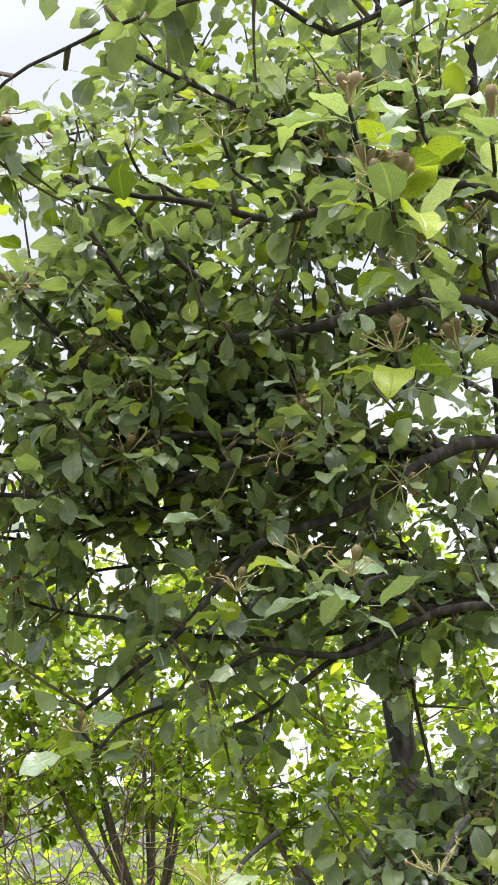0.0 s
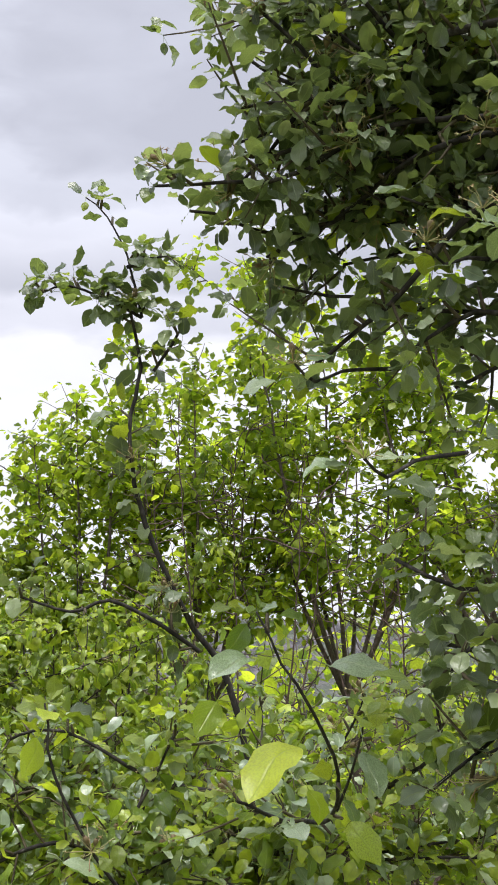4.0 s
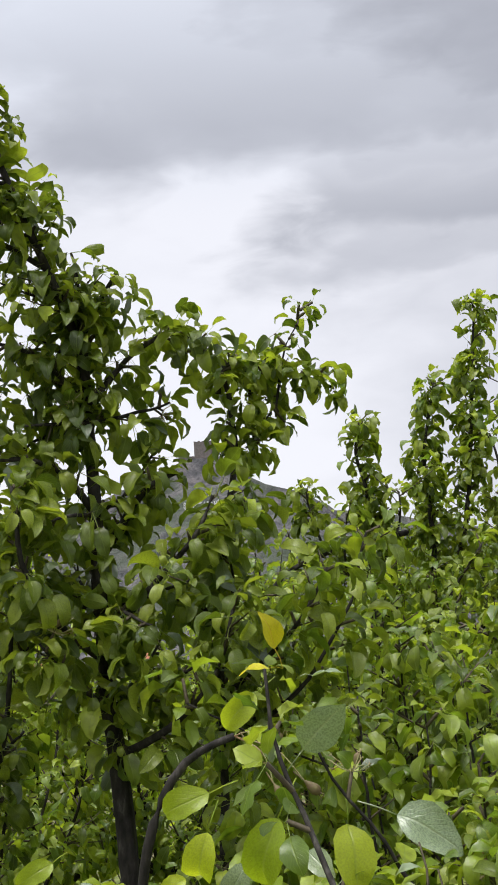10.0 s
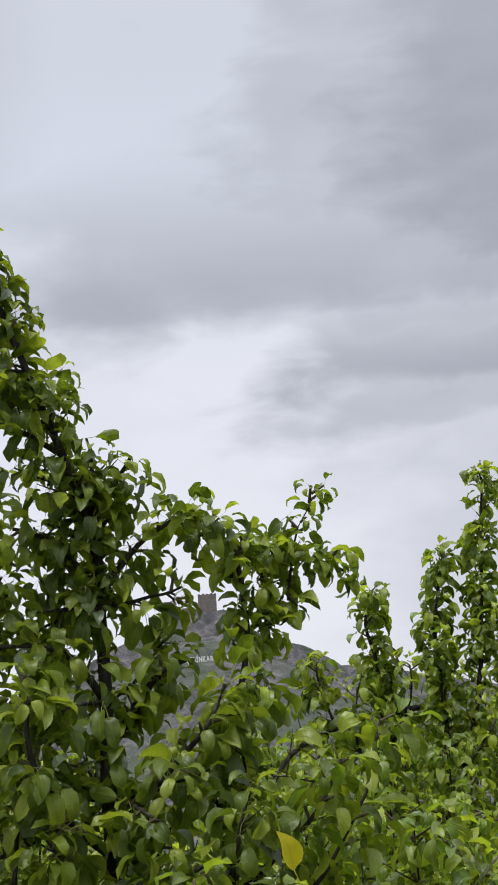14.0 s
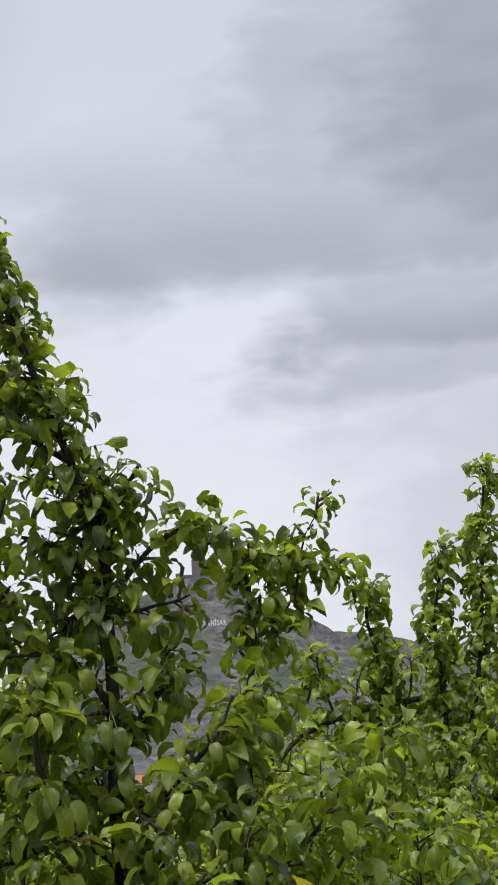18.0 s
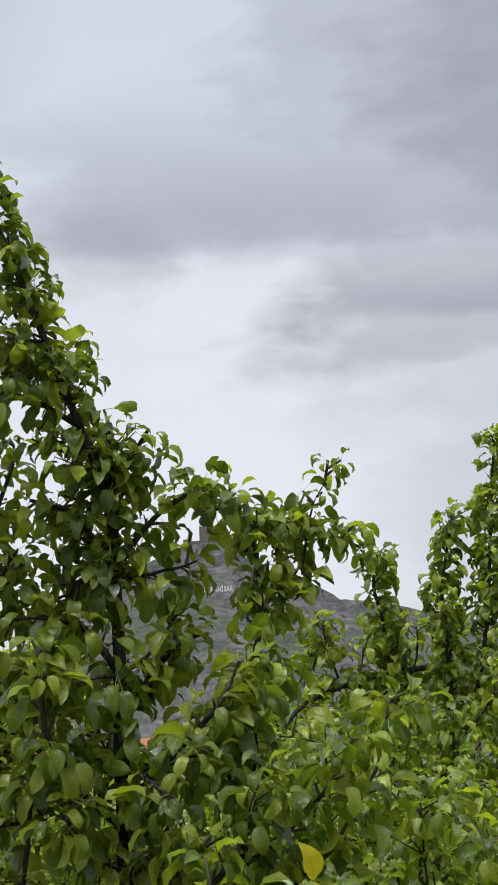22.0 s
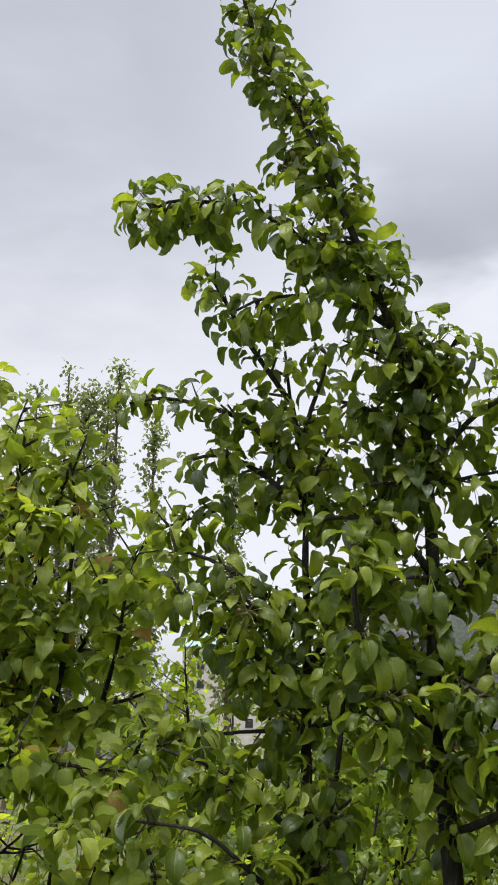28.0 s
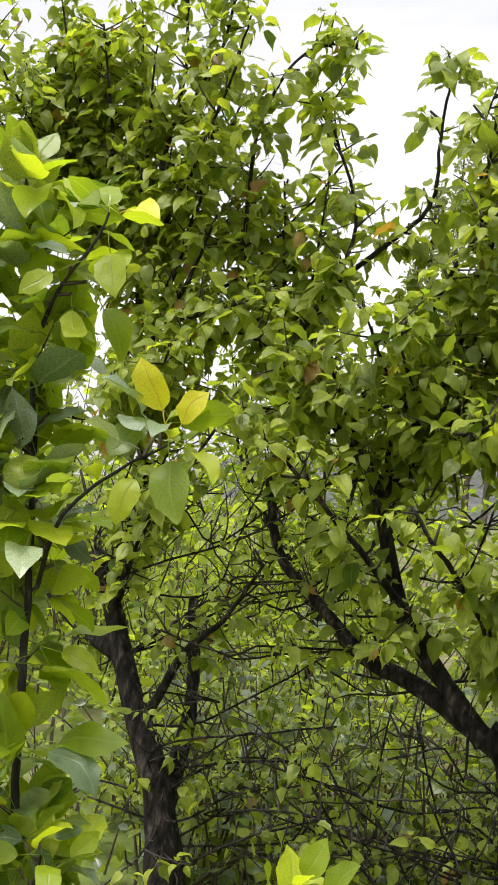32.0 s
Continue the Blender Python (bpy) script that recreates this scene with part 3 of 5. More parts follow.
def clothe(f, top, foot, kind, leaf_mats, parts, plain=False):
    if not f.roots:
        return
    roots, frames, sizes = np.array(f.roots), np.array(f.frames), np.array(f.sizes)
    pick = f.rng.integers(0, 8, len(roots))
    mat_of = f.rng.choice(len(leaf_mats), len(roots), p=[w for _, w in leaf_mats])
    order = np.argsort(np.linalg.norm(roots - NEAR, axis=1))
    single = order[:parts]
    for i in single:
        ob = new("leaf", leaf_mesh(kind, int(pick[i]), leaf_mats[mat_of[i]][0]))
        ob.parent = top
        fr = frames[i] * sizes[i]
        p = roots[i] - foot
        ob.matrix_local = Matrix(((fr[0, 0], fr[0, 1], fr[0, 2], p[0]), (fr[1, 0], fr[1, 1], fr[1, 2], p[1]), (fr[2, 0], fr[2, 1], fr[2, 2], p[2]), (0, 0, 0, 1)))
    rest = order[parts:]
    for mi, (mat, _) in enumerate(leaf_mats):
        vs, ts, us, n = [], [], [], 0
        for k in range(8):
            sel = rest[(pick[rest] == k) & (mat_of[rest] == mi)]
            if not len(sel):
                continue
            v, t, u = (PLAIN if plain else LEAVES)[kind][k]
            w = np.einsum("nij,vj->nvi", frames[sel] * sizes[sel][:, None, None], v) + (roots[sel] - foot)[:, None, :]
            vs.append(w.reshape(-1, 3))
            ts.append((t[None] + (np.arange(len(sel)) * len(v))[:, None, None]).reshape(-1, 3) + n)
            us.append(np.tile(u, (len(sel), 1)))
            n += len(sel) * len(v)
        if vs:
            part("crown", mesh_of("crown", np.concatenate(vs), np.concatenate(ts), mat, np.concatenate(us)), mat, top, kind="stuff")
    for tip, o in f.fruit:
        tuft = new("flower_spur", STALKS[int(f.rng.integers(0, 4))])
        tuft.parent = top
        tuft.matrix_local = Matrix.LocRotScale(Vector(tip - foot), Vector(o).to_track_quat("Z", "Y"), (1.05, 1.05, 1.05))
        for k in range(int(f.rng.integers(1, 4))):
            d = Vector(o + 0.5 * f.rng.standard_normal(3) + [0, 0, 0.3]).normalized()
            ob = new("fruitlet", FRUITLET)
            ob.parent = top
            q = d.to_track_quat("Z", "Y")
            s = f.rng.uniform(0.45, 0.75)
            ob.matrix_local = Matrix.LocRotScale(Vector(tip - foot), q, (s, s, s))


def reach(origins, targets, r=0.008, sag=0.25, crook=0.0):
    """Limbs from the nearest lower origin to each target, bowed upwards."""
    made = []
    rng = np.random.default_rng(len(targets))
    org = [np.array(o, float) for o in origins]
    for tg in targets:
        tg = np.array(tg, float)
        low = [o for o in org if o[2] < tg[2] + 0.05] or org
        o = min(low, key=lambda q: np.linalg.norm(q - tg))
        d = tg - o
        flat = np.array([d[0], d[1], 0])
        k = crook * np.linalg.norm(d)
        made.append(([o, o + d * 0.35 + flat * 0.08 - [0, 0, sag * d[2] * 0.3] + k * rng.standard_normal(3),
                      o + d * 0.7 + flat * 0.05 - [0, 0, sag * d[2] * 0.2] + k * rng.standard_normal(3), tg], r, 0.0025))
    return made


def wear(size=0.075, spurs=14, leaves=4, shoots=4, length=(0.08, 0.2), **more):
    return dict(size=size, spurs=spurs, leaves=leaves, shoots=shoots, length=length, **more)


def hero_leaf(top, kind, i, mat, root, out, up, size):
    """One leaf placed by hand on a thing."""
    y = Vector(out).normalized()
    x = y.cross(Vector(up)).normalized()
    z = x.cross(y)
    ob = new("leaf", leaf_mesh(kind, i, mat))
    ob.parent = top
    p = Vector(root) - top.location
    m = Matrix((x, y, z)).transposed().to_4x4()
    ob.matrix_local = Matrix.Translation(p) @ m @ Matrix.Diagonal((size, size, size, 1))
    return ob


def random_limbs(foot, fork, top, spread, n, seed, dress, r=0.03, lean=(0, 0), twigs=0):
    """A trunk that forks at fork metres into n limbs reaching to about top metres."""
    rng = np.random.default_rng(seed)
    x, y = foot
    limbs = [([(x, y, 0), (x + 0.02, y, fork * 0.5), (x + lean[0] * 0.3, y + lean[1] * 0.3, fork)], r, r * 0.75, None)]
    c = np.array(limbs[0][0][-1])
    for i in range(n):
        a = math.tau * (i + rng.uniform(-0.3, 0.3)) / n
        out = np.array([math.cos(a) + lean[0], math.sin(a) + lean[1], 0]) * spread * rng.uniform(0.5, 1.0)
        h = (top - fork) * rng.uniform(0.7, 1.0)
        pts = [c, c + out * 0.45 + [0, 0, h * 0.25], c + out * 0.85 + [0, 0, h * 0.6], c + out + [0, 0, h]]
        limbs.append((pts, r * 0.5, 0.0018, dress))
        for k in range(twigs):
            w = rng.uniform(0.25, 0.95)
            at = smooth_line(pts, 0.05)
            at = at[int(w * (len(at) - 1))]
            b = rng.uniform(0, math.tau)
            ln = spread * rng.uniform(0.35, 0.8)
            side = np.array([math.cos(b), math.sin(b), rng.uniform(-0.1, 0.5)]) * ln
            limbs.append(([at, at + side * 0.5 + [0, 0, 0.04 * ln], at + side + [0, 0, 0.15 * ln]], r * 0.16, 0.002, dress))
    return limbs


# ---- ground, hill ----
def ground_sheet():
    n = 60
    g = np.sign(np.linspace(-1, 1, n)) * np.abs(np.linspace(-1, 1, n)) ** 3 * 4200
    xs, ys = np.meshgrid(g, g + 3, indexing="ij")
    z = 0.05 * np.sin(xs * 1.7) * np.cos(ys * 1.3) - 0.05
    z = np.where(np.hypot(xs, ys) > 30, z - 0.02 * np.minimum(np.hypot(xs, ys) - 30, 300), z)
    v = np.stack([xs, ys, z], -1).reshape(-1, 3)
    i, j = np.meshgrid(np.arange(n - 1), np.arange(n - 1), indexing="ij")
    a = (i * n + j).ravel()
    t = np.concatenate([np.stack([a, a + n, a + n + 1], -1), np.stack([a, a + n + 1, a + 1], -1)])
    return tagged(new("ground", mesh_of("ground", v, t, GRASS)), "rough green orchard ground with grass and weeds", "ground", kind="structure")


ground_sheet()


CREST_X = (-620, -420, -300, -201, -156, -110, -70, -46, -32, 2, 16, 36, 61, 90, 140, 220, 330, 500, 900)
CREST_Z = (40, 44, 52, 72, 98, 137, 152, 163, 170, 170, 158, 147, 139, 121, 114, 97, 92, 84, 70)


def hill_height(x, y):
    """Rocky castle hill: a flat crag under the tower, a shoulder to the east, and a long low ridge."""
    crest = float(np.interp(x + 5 * noise.noise(Vector((x * 0.03, 0, 2))), CREST_X, CREST_Z))
    run = min(1.0, max(0.0, (y - 690) / 255))
    slope = run ** 1.15 * (0.94 + 0.06 * math.cos(run * 9)) if y < 945 else (1 if y < 985 else math.exp(-((y - 985) / 120) ** 2))
    rough = noise.fractal(Vector((x * 0.022, y * 0.022, 3.1)), 1.0, 2.0, 6) * 9 + abs(noise.noise(Vector((x * 0.05, y * 0.03, 7)))) * 8 - 4
    quiet = 0.35 if y > 930 else 1.0
    return -8 + (crest + 8) * slope + rough * min(1, slope * 2) * quiet


def hill():
    nx, ny = 300, 110
    xs, ys = np.linspace(-620, 900, nx), np.linspace(640, 1150, ny)
    v = [(x, y, hill_height(x, y)) for x in xs for y in ys]
    i, j = np.meshgrid(np.arange(nx - 1), np.arange(ny - 1), indexing="ij")
    a = (i * ny + j).ravel()
    t = np.concatenate([np.stack([a, a + ny, a + ny + 1], -1), np.stack([a, a + ny + 1, a + 1], -1)])
    tagged(new("backdrop_hill", mesh_of("backdrop_hill", v, t, HILL)), "steep grey rocky hill with green scrub on its slopes", "hill", kind="structure")


hill()


def box(bm, x0, x1, y0, y1, z0, z1):
    r = bmesh.ops.create_cube(bm, size=1.0)
    bmesh.ops.transform(bm, matrix=Matrix.LocRotScale(((x0 + x1) / 2, (y0 + y1) / 2, (z0 + z1) / 2), None, (x1 - x0, y1 - y0, z1 - z0)), verts=r["verts"])


def castle():
    top = tagged(new("castle"), "ruined grey-brown stone castle tower and wall on the hilltop", "castle")
    top.location = (-13, 958, 160)
    bm = bmesh.new()
    box(bm, -7.5, 7.5, -7, 7, -14, 24.5)
    tower = part("tower", bm, STONE, top)
    for k in range(5):
        bm = bmesh.new()
        box(bm, -7.5 + k * 3.3, -5.7 + k * 3.3, -7.2, 7.2, 24.5, 24.95 + 0.35 * (k % 2))
        part("merlon", bm, STONE, tower)
    bm = bmesh.new()
    box(bm, -21, -7.6, -3, 3, -14, 13.5)
    box(bm, -21, -16, -3.1, 3.1, 13.5, 15)
    part("curtain_wall", bm, STONE, top)
    bm = bmesh.new()
    box(bm, 7.6, 20, -3, 3, -16, 9)
    part("curtain_wall", bm, STONE, top)


castle()


def hillside_sign():
    """Town name in standing white capitals across the slope."""
    top = tagged(new("hillside_sign"), "white capital letters of a town name on the hillside", "sign")
    top.location = (-29.6, 880, 120.4)
    x, size = 0.0, 5.4
    for ch in "ŞEBİNKARAHİSAR":
        cu = bpy.data.curves.new("letter", "FONT")
        cu.body, cu.size, cu.extrude, cu.resolution_u, cu.offset = ch, size, 0.25, 3, 0.16
        tmp = bpy.data.objects.new("letter", cu)
        scene.collection.objects.link(tmp)
        bpy.context.view_layer.update()
        me = bpy.data.meshes.new_from_object(tmp.evaluated_get(bpy.context.evaluated_depsgraph_get()))
        bpy.data.objects.remove(tmp)
        me.materials.clear()
        me.materials.append(WHITE)
        wide = max(c.co.x for c in me.vertices) + 0.55
        ob = part("letter", me, WHITE, top)
        ob.matrix_local = pose(x, 0, 0.012 * x, 90, 0, 0)
        x += wide
    s = 35.3 / x
    top.scale = (s, 1, 1.0)


hillside_sign()


def house(x, y, z, w, d, h, roof, turn):
    top = tagged(new("house"), "small pale plastered house with a pitched roof below the hill", "house")
    top.matrix_world = pose(x, y, z, 0, 0, turn)
    bm = bmesh.new()
    box(bm, -w / 2, w / 2, -d / 2, d / 2, -16, h)
    part("wall", bm, PLASTER, top)
    bm = bmesh.new()
    e = 0.5
    vs = [bm.verts.new(c) for c in ((-w / 2 - e, -d / 2 - e, h), (w / 2 + e, -d / 2 - e, h), (w / 2 + e, d / 2 + e, h), (-w / 2 - e, d / 2 + e, h),
                                    (-w / 2 - e, 0, h + d * 0.3), (w / 2 + e, 0, h + d * 0.3))]
    for fc in ((0, 1, 5, 4), (2, 3, 4, 5), (0, 4, 3), (1, 2, 5), (3, 2, 1, 0)):
        bm.faces.new([vs[i] for i in fc])
    part("roof", bm, roof, top)
    for storey in range(int(h // 3)):
        for k in (-0.28, 0.05, 0.3):
            bm = bmesh.new()
            box(bm, k * w - 0.6, k * w + 0.6, -d / 2 - 0.06, -d / 2 + 0.1, 3 * storey + 0.9, 3 * storey + 2.3)
            part("window", bm, GLASS_DARK, top)


# ---- the orchard ----
# young pear with a leaning leader, straight ahead
tall = wear(0.062, 34, 6, 5, (0.05, 0.1), droop=0.85, fruit=0.06)
full = wear(0.064, 27, 6, 9, (0.05, 0.13), droop=0.85, gap=0.024, fruit=0.06)
grow("pear_tree", [
    ([(-0.26, 2.85, 0), (-0.27, 2.85, 0.8), (-0.29, 2.85, 1.41), (-0.31, 2.85, 1.65), (-0.32, 2.85, 2.03), (-0.33, 2.85, 2.37)], 0.03, 0.012, wear(0.06, 14, 6, 5, (0.06, 0.14), droop=0.6, start=0.6)),
    ([(-0.33, 2.85, 2.34), (-0.375, 2.8, 2.48), (-0.42, 2.76, 2.6), (-0.46, 2.74, 2.71), (-0.51, 2.72, 2.84), (-0.585, 2.72, 3.01), (-0.68, 2.72, 3.18), (-0.76, 2.72, 3.42)], 0.011, 0.003, wear(0.055, 58, 6, 22, (0.06, 0.17), droop=0.7, gap=0.022, rise=0.3)),
    ([(-0.33, 2.85, 2.36), (-0.34, 2.85, 2.49), (-0.35, 2.85, 2.57)], 0.01, 0.004, wear(0.054, 60, 6, 30, (0.06, 0.13), droop=0.6, gap=0.022)),
    ([(-0.34, 2.85, 2.38), (-0.29, 2.85, 2.48), (-0.26, 2.85, 2.54)], 0.008, 0.004, tall),
    ([(-0.445, 2.745, 2.66), (-0.55, 2.72, 2.7), (-0.65, 2.72, 2.78), (-0.75, 2.72, 2.82), (-0.89, 2.72, 2.84), (-0.95, 2.72, 2.81)], 0.008, 0.003, wear(0.06, 52, 6, 14, (0.05, 0.12), droop=0.85)),
    ([(-0.4, 2.78, 2.53), (-0.5, 2.72, 2.58), (-0.64, 2.72, 2.6), (-0.72, 2.72, 2.58)], 0.007, 0.003, full),
    ([(-0.327, 2.85, 2.24), (-0.22, 2.88, 2.36), (-0.15, 2.88, 2.39), (-0.1, 2.88, 2.38), (-0.085, 2.88, 2.34)], 0.008, 0.004, wear(0.06, 62, 6, 10, (0.03, 0.07), droop=0.9)),
    ([(-0.32, 2.85, 1.9), (-0.25, 2.88, 2.0), (-0.2, 2.88, 2.06), (-0.15, 2.88, 2.08)], 0.011, 0.005, tall),
    ([(-0.327, 2.85, 2.18), (-0.38, 2.85, 2.3), (-0.44, 2.82, 2.36), (-0.5, 2.8, 2.38)], 0.009, 0.004, full),
    ([(-0.32, 2.85, 2.0), (-0.39, 2.82, 2.1), (-0.47, 2.8, 2.12), (-0.55, 2.8, 2.12)], 0.009, 0.004, full),
    ([(-0.3, 2.85, 1.75), (-0.2, 2.78, 1.84), (-0.12, 2.75, 1.92), (-0.08, 2.75, 2.0)], 0.009, 0.004, full),
    ([(-0.3, 2.85, 1.68), (-0.4, 2.75, 1.78), (-0.46, 2.7, 1.9), (-0.48, 2.7, 2.05)], 0.009, 0.004, full),
    ([(-0.37, 2.8, 2.47), (-0.42, 2.78, 2.47), (-0.48, 2.76, 2.5)], 0.005, 0.002, full),
    ([(-0.42, 2.76, 2.6), (-0.48, 2.74, 2.6), (-0.53, 2.72, 2.64)], 0.005, 0.002, full),
    ([(-0.46, 2.74, 2.71), (-0.52, 2.73, 2.72), (-0.57, 2.72, 2.77)], 0.005, 0.002, full),
    ([(-0.51, 2.72, 2.84), (-0.56, 2.72, 2.84), (-0.62, 2.72, 2.89)], 0.005, 0.002, full),
    ([(-0.33, 2.85, 2.3), (-0.39, 2.84, 2.38), (-0.44, 2.83, 2.41)], 0.005, 0.002, full),
    ([(-0.3, 2.85, 1.5), (-0.18, 2.75, 1.56), (-0.08, 2.7, 1.66), (-0.03, 2.7, 1.78)], 0.009, 0.004, full),
] + [(*limb, full) for limb in reach([(-0.3, 2.85, 1.6), (-0.31, 2.85, 1.8), (-0.32, 2.85, 2.0), (-0.33, 2.85, 2.2)],
    [(-0.44, 2.9, 2.25), (-0.48, 2.88, 2.16), (-0.41, 2.95, 2.34), (-0.46, 2.8, 2.2), (-0.2, 2.95, 2.15), (-0.16, 2.9, 2.24), (-0.4, 3.0, 1.9), (-0.2, 3.0, 1.75),
     (-0.42, 2.7, 1.74), (-0.2, 2.68, 1.76), (-0.13, 2.72, 1.84), (-0.5, 2.76, 1.86), (-0.4, 2.72, 1.98), (-0.1, 2.7, 1.68)], 0.005)],
   "pear", [(PEAR, 0.95), (PEAR_OLD, 0.05)], BARK, 21, "young pear tree with a dark straight trunk and leaning leader", group="orchard trees")

# slender pear whose top arches over
grow("pear_tree", [
    ([(-0.1, 2.97, 0), (-0.1, 2.96, 0.8), (-0.09, 2.95, 1.57), (-0.07, 2.95, 1.81), (-0.06, 2.95, 1.99), (-0.03, 2.95, 2.16), (-0.05, 2.95, 2.31)], 0.014, 0.006, wear(0.058, 28, 6, 6, (0.05, 0.11), droop=0.8, start=0.52)),
    ([(-0.045, 2.95, 2.27), (-0.03, 2.95, 2.33), (0.03, 3.0, 2.35), (0.1, 3.0, 2.31), (0.18, 3.0, 2.29), (0.22, 3.0, 2.26)], 0.007, 0.003, wear(0.053, 72, 7, 12, (0.04, 0.08), droop=0.7)),
    ([(0.1, 3.0, 2.32), (0.12, 3.0, 2.39), (0.145, 3.0, 2.44), (0.155, 3.0, 2.49)], 0.003, 0.0008, wear(0.046, 50, 3, 0, droop=0.6)),
    ([(0.02, 3.0, 2.34), (0.03, 3.0, 2.26), (0.025, 3.0, 2.17)], 0.005, 0.003, wear(0.052, 56, 6, 8, (0.04, 0.1), droop=0.7)),
    ([(0.1, 3.0, 2.31), (0.08, 3.0, 2.25), (0.04, 3.0, 2.21)], 0.004, 0.002, wear(0.052, 56, 6, 8, (0.04, 0.08), droop=0.7)),
    ([(-0.08, 2.95, 1.85), (-0.03, 2.9, 1.95), (0.02, 2.88, 2.02)], 0.005, 0.002, full),
    ([(-0.08, 2.95, 1.75), (-0.14, 2.9, 1.86), (-0.16, 2.88, 1.93)], 0.005, 0.002, full),
    ([(-0.07, 2.95, 1.7), (-0.04, 2.85, 1.85), (-0.06, 2.82, 1.95)], 0.005, 0.002, full),
    ([(-0.08, 2.95, 1.6), (0.02, 2.85, 1.68), (0.1, 2.8, 1.76), (0.15, 2.78, 1.85)], 0.008, 0.003, full),
    ([(-0.08, 2.95, 1.5), (0.08, 2.9, 1.6), (0.2, 2.9, 1.75), (0.26, 2.9, 1.92)], 0.006, 0.003, full),
], "pear", [(PEAR, 0.8), (PEAR_YOUNG, 0.2)], BARK, 22, "slender pear tree arching at the top with a bare twig tip", group="orchard trees")

# second young pear with low spreading limbs
airy = wear(0.056, 36, 5, 9, (0.05, 0.12), droop=0.85)
grow("pear_tree", [
    ([(-0.56, 2.97, 0), (-0.57, 2.96, 0.8), (-0.59, 2.95, 1.39), (-0.6, 2.95, 1.57), (-0.61, 2.95, 1.93), (-0.62, 2.95, 2.24), (-0.65, 2.95, 2.44), (-0.66, 2.95, 2.55)], 0.028, 0.003, wear(0.06, 20, 6, 9, (0.07, 0.16), droop=0.6, start=0.52)),
    ([(-0.62, 2.95, 2.25), (-0.73, 2.9, 2.36), (-0.85, 2.9, 2.41), (-0.95, 2.9, 2.43), (-1.03, 2.9, 2.42)], 0.009, 0.003, airy),
    ([(-0.61, 2.95, 2.15), (-0.69, 2.9, 2.24), (-0.78, 2.9, 2.28), (-0.86, 2.9, 2.27)], 0.009, 0.003, airy),
    ([(-0.6, 2.95, 1.9), (-0.71, 2.88, 2.0), (-0.8, 2.85, 2.04), (-0.88, 2.85, 2.06)], 0.009, 0.003, full),
    ([(-0.59, 2.95, 1.72), (-0.71, 2.85, 1.86), (-0.8, 2.8, 1.92), (-0.87, 2.8, 2.0)], 0.009, 0.003, full),
    ([(-0.6, 2.95, 1.82), (-0.52, 2.88, 1.95), (-0.48, 2.85, 2.02), (-0.45, 2.85, 2.12)], 0.008, 0.003, full),
    ([(-0.58, 2.95, 1.45), (-0.65, 2.85, 1.53), (-0.75, 2.8, 1.61), (-0.87, 2.78, 1.66)], 0.009, 0.003, full),
    ([(-0.58, 2.95, 1.4), (-0.52, 2.85, 1.6), (-0.5, 2.8, 1.75), (-0.47, 2.8, 1.92)], 0.008, 0.003, full),
    ([(-0.58, 2.95, 1.3), (-0.68, 2.8, 1.42), (-0.78, 2.75, 1.5), (-0.9, 2.72, 1.52)], 0.008, 0.003, full),
    ([(-0.65, 2.92, 2.43), (-0.72, 2.86, 2.53), (-0.79, 2.85, 2.65), (-0.86, 2.85, 2.73)], 0.007, 0.003, airy),
    ([(-0.62, 2.95, 2.2), (-0.6, 2.9, 2.35), (-0.57, 2.9, 2.46), (-0.56, 2.88, 2.52)], 0.007, 0.003, airy),
] + [(*limb, full) for limb in reach([(-0.59, 2.95, 1.5), (-0.6, 2.95, 1.7), (-0.61, 2.95, 1.93), (-0.62, 2.95, 2.2)],
    [(-0.66 + 0.27 * math.cos(2.4 * k + 1), 2.9 + 0.15 * math.sin(2.4 * k + 1), 1.56 + 0.1 * k) for k in range(8)], 0.005)],
   "pear", [(PEAR, 0.95), (PEAR_OLD, 0.05)], BARK, 23, "young pear tree with a dark trunk and low spreading limbs", group="orchard trees")

# pears of the row behind, with columnar tops
col = wear(0.062, 62, 6, 16, (0.05, 0.11), droop=0.7, rise=0.7)
bushy = wear(0.06, 24, 6, 11, (0.08, 0.2), droop=0.8, rise=0.3)
grow("pear_tree", [
    ([(0.45, 4.85, 0), (0.44, 4.85, 1.0), (0.48, 4.8, 1.95), (0.51, 4.8, 2.25), (0.48, 4.8, 2.45), (0.52, 4.8, 2.58)], 0.03, 0.005, dict(col, start=0.6)),
    ([(0.02, 4.7, 1.8), (0.15, 4.75, 1.97), (0.29, 4.8, 2.04), (0.46, 4.8, 2.08), (0.65, 4.8, 2.09)], 0.009, 0.012, bushy),
    ([(0.33, 4.8, 2.05), (0.28, 4.8, 2.2), (0.27, 4.8, 2.3)], 0.006, 0.003, col),
    ([(0.46, 4.8, 1.8), (0.4, 4.75, 2.0), (0.42, 4.72, 2.2)], 0.008, 0.003, bushy),
    ([(0.46, 4.8, 1.9), (0.6, 4.75, 2.1), (0.62, 4.7, 2.25)], 0.008, 0.003, bushy),
    ([(0.45, 4.8, 1.5), (0.25, 4.6, 1.75), (0.12, 4.5, 1.9)], 0.009, 0.003, bushy),
    ([(0.45, 4.8, 1.4), (0.6, 4.6, 1.6), (0.7, 4.5, 1.8)], 0.009, 0.003, bushy),
], "pear", [(PEAR, 0.7), (PEAR_YOUNG, 0.3)], BARK, 24, "pear tree with a narrow leafy column at its top", group="orchard trees")
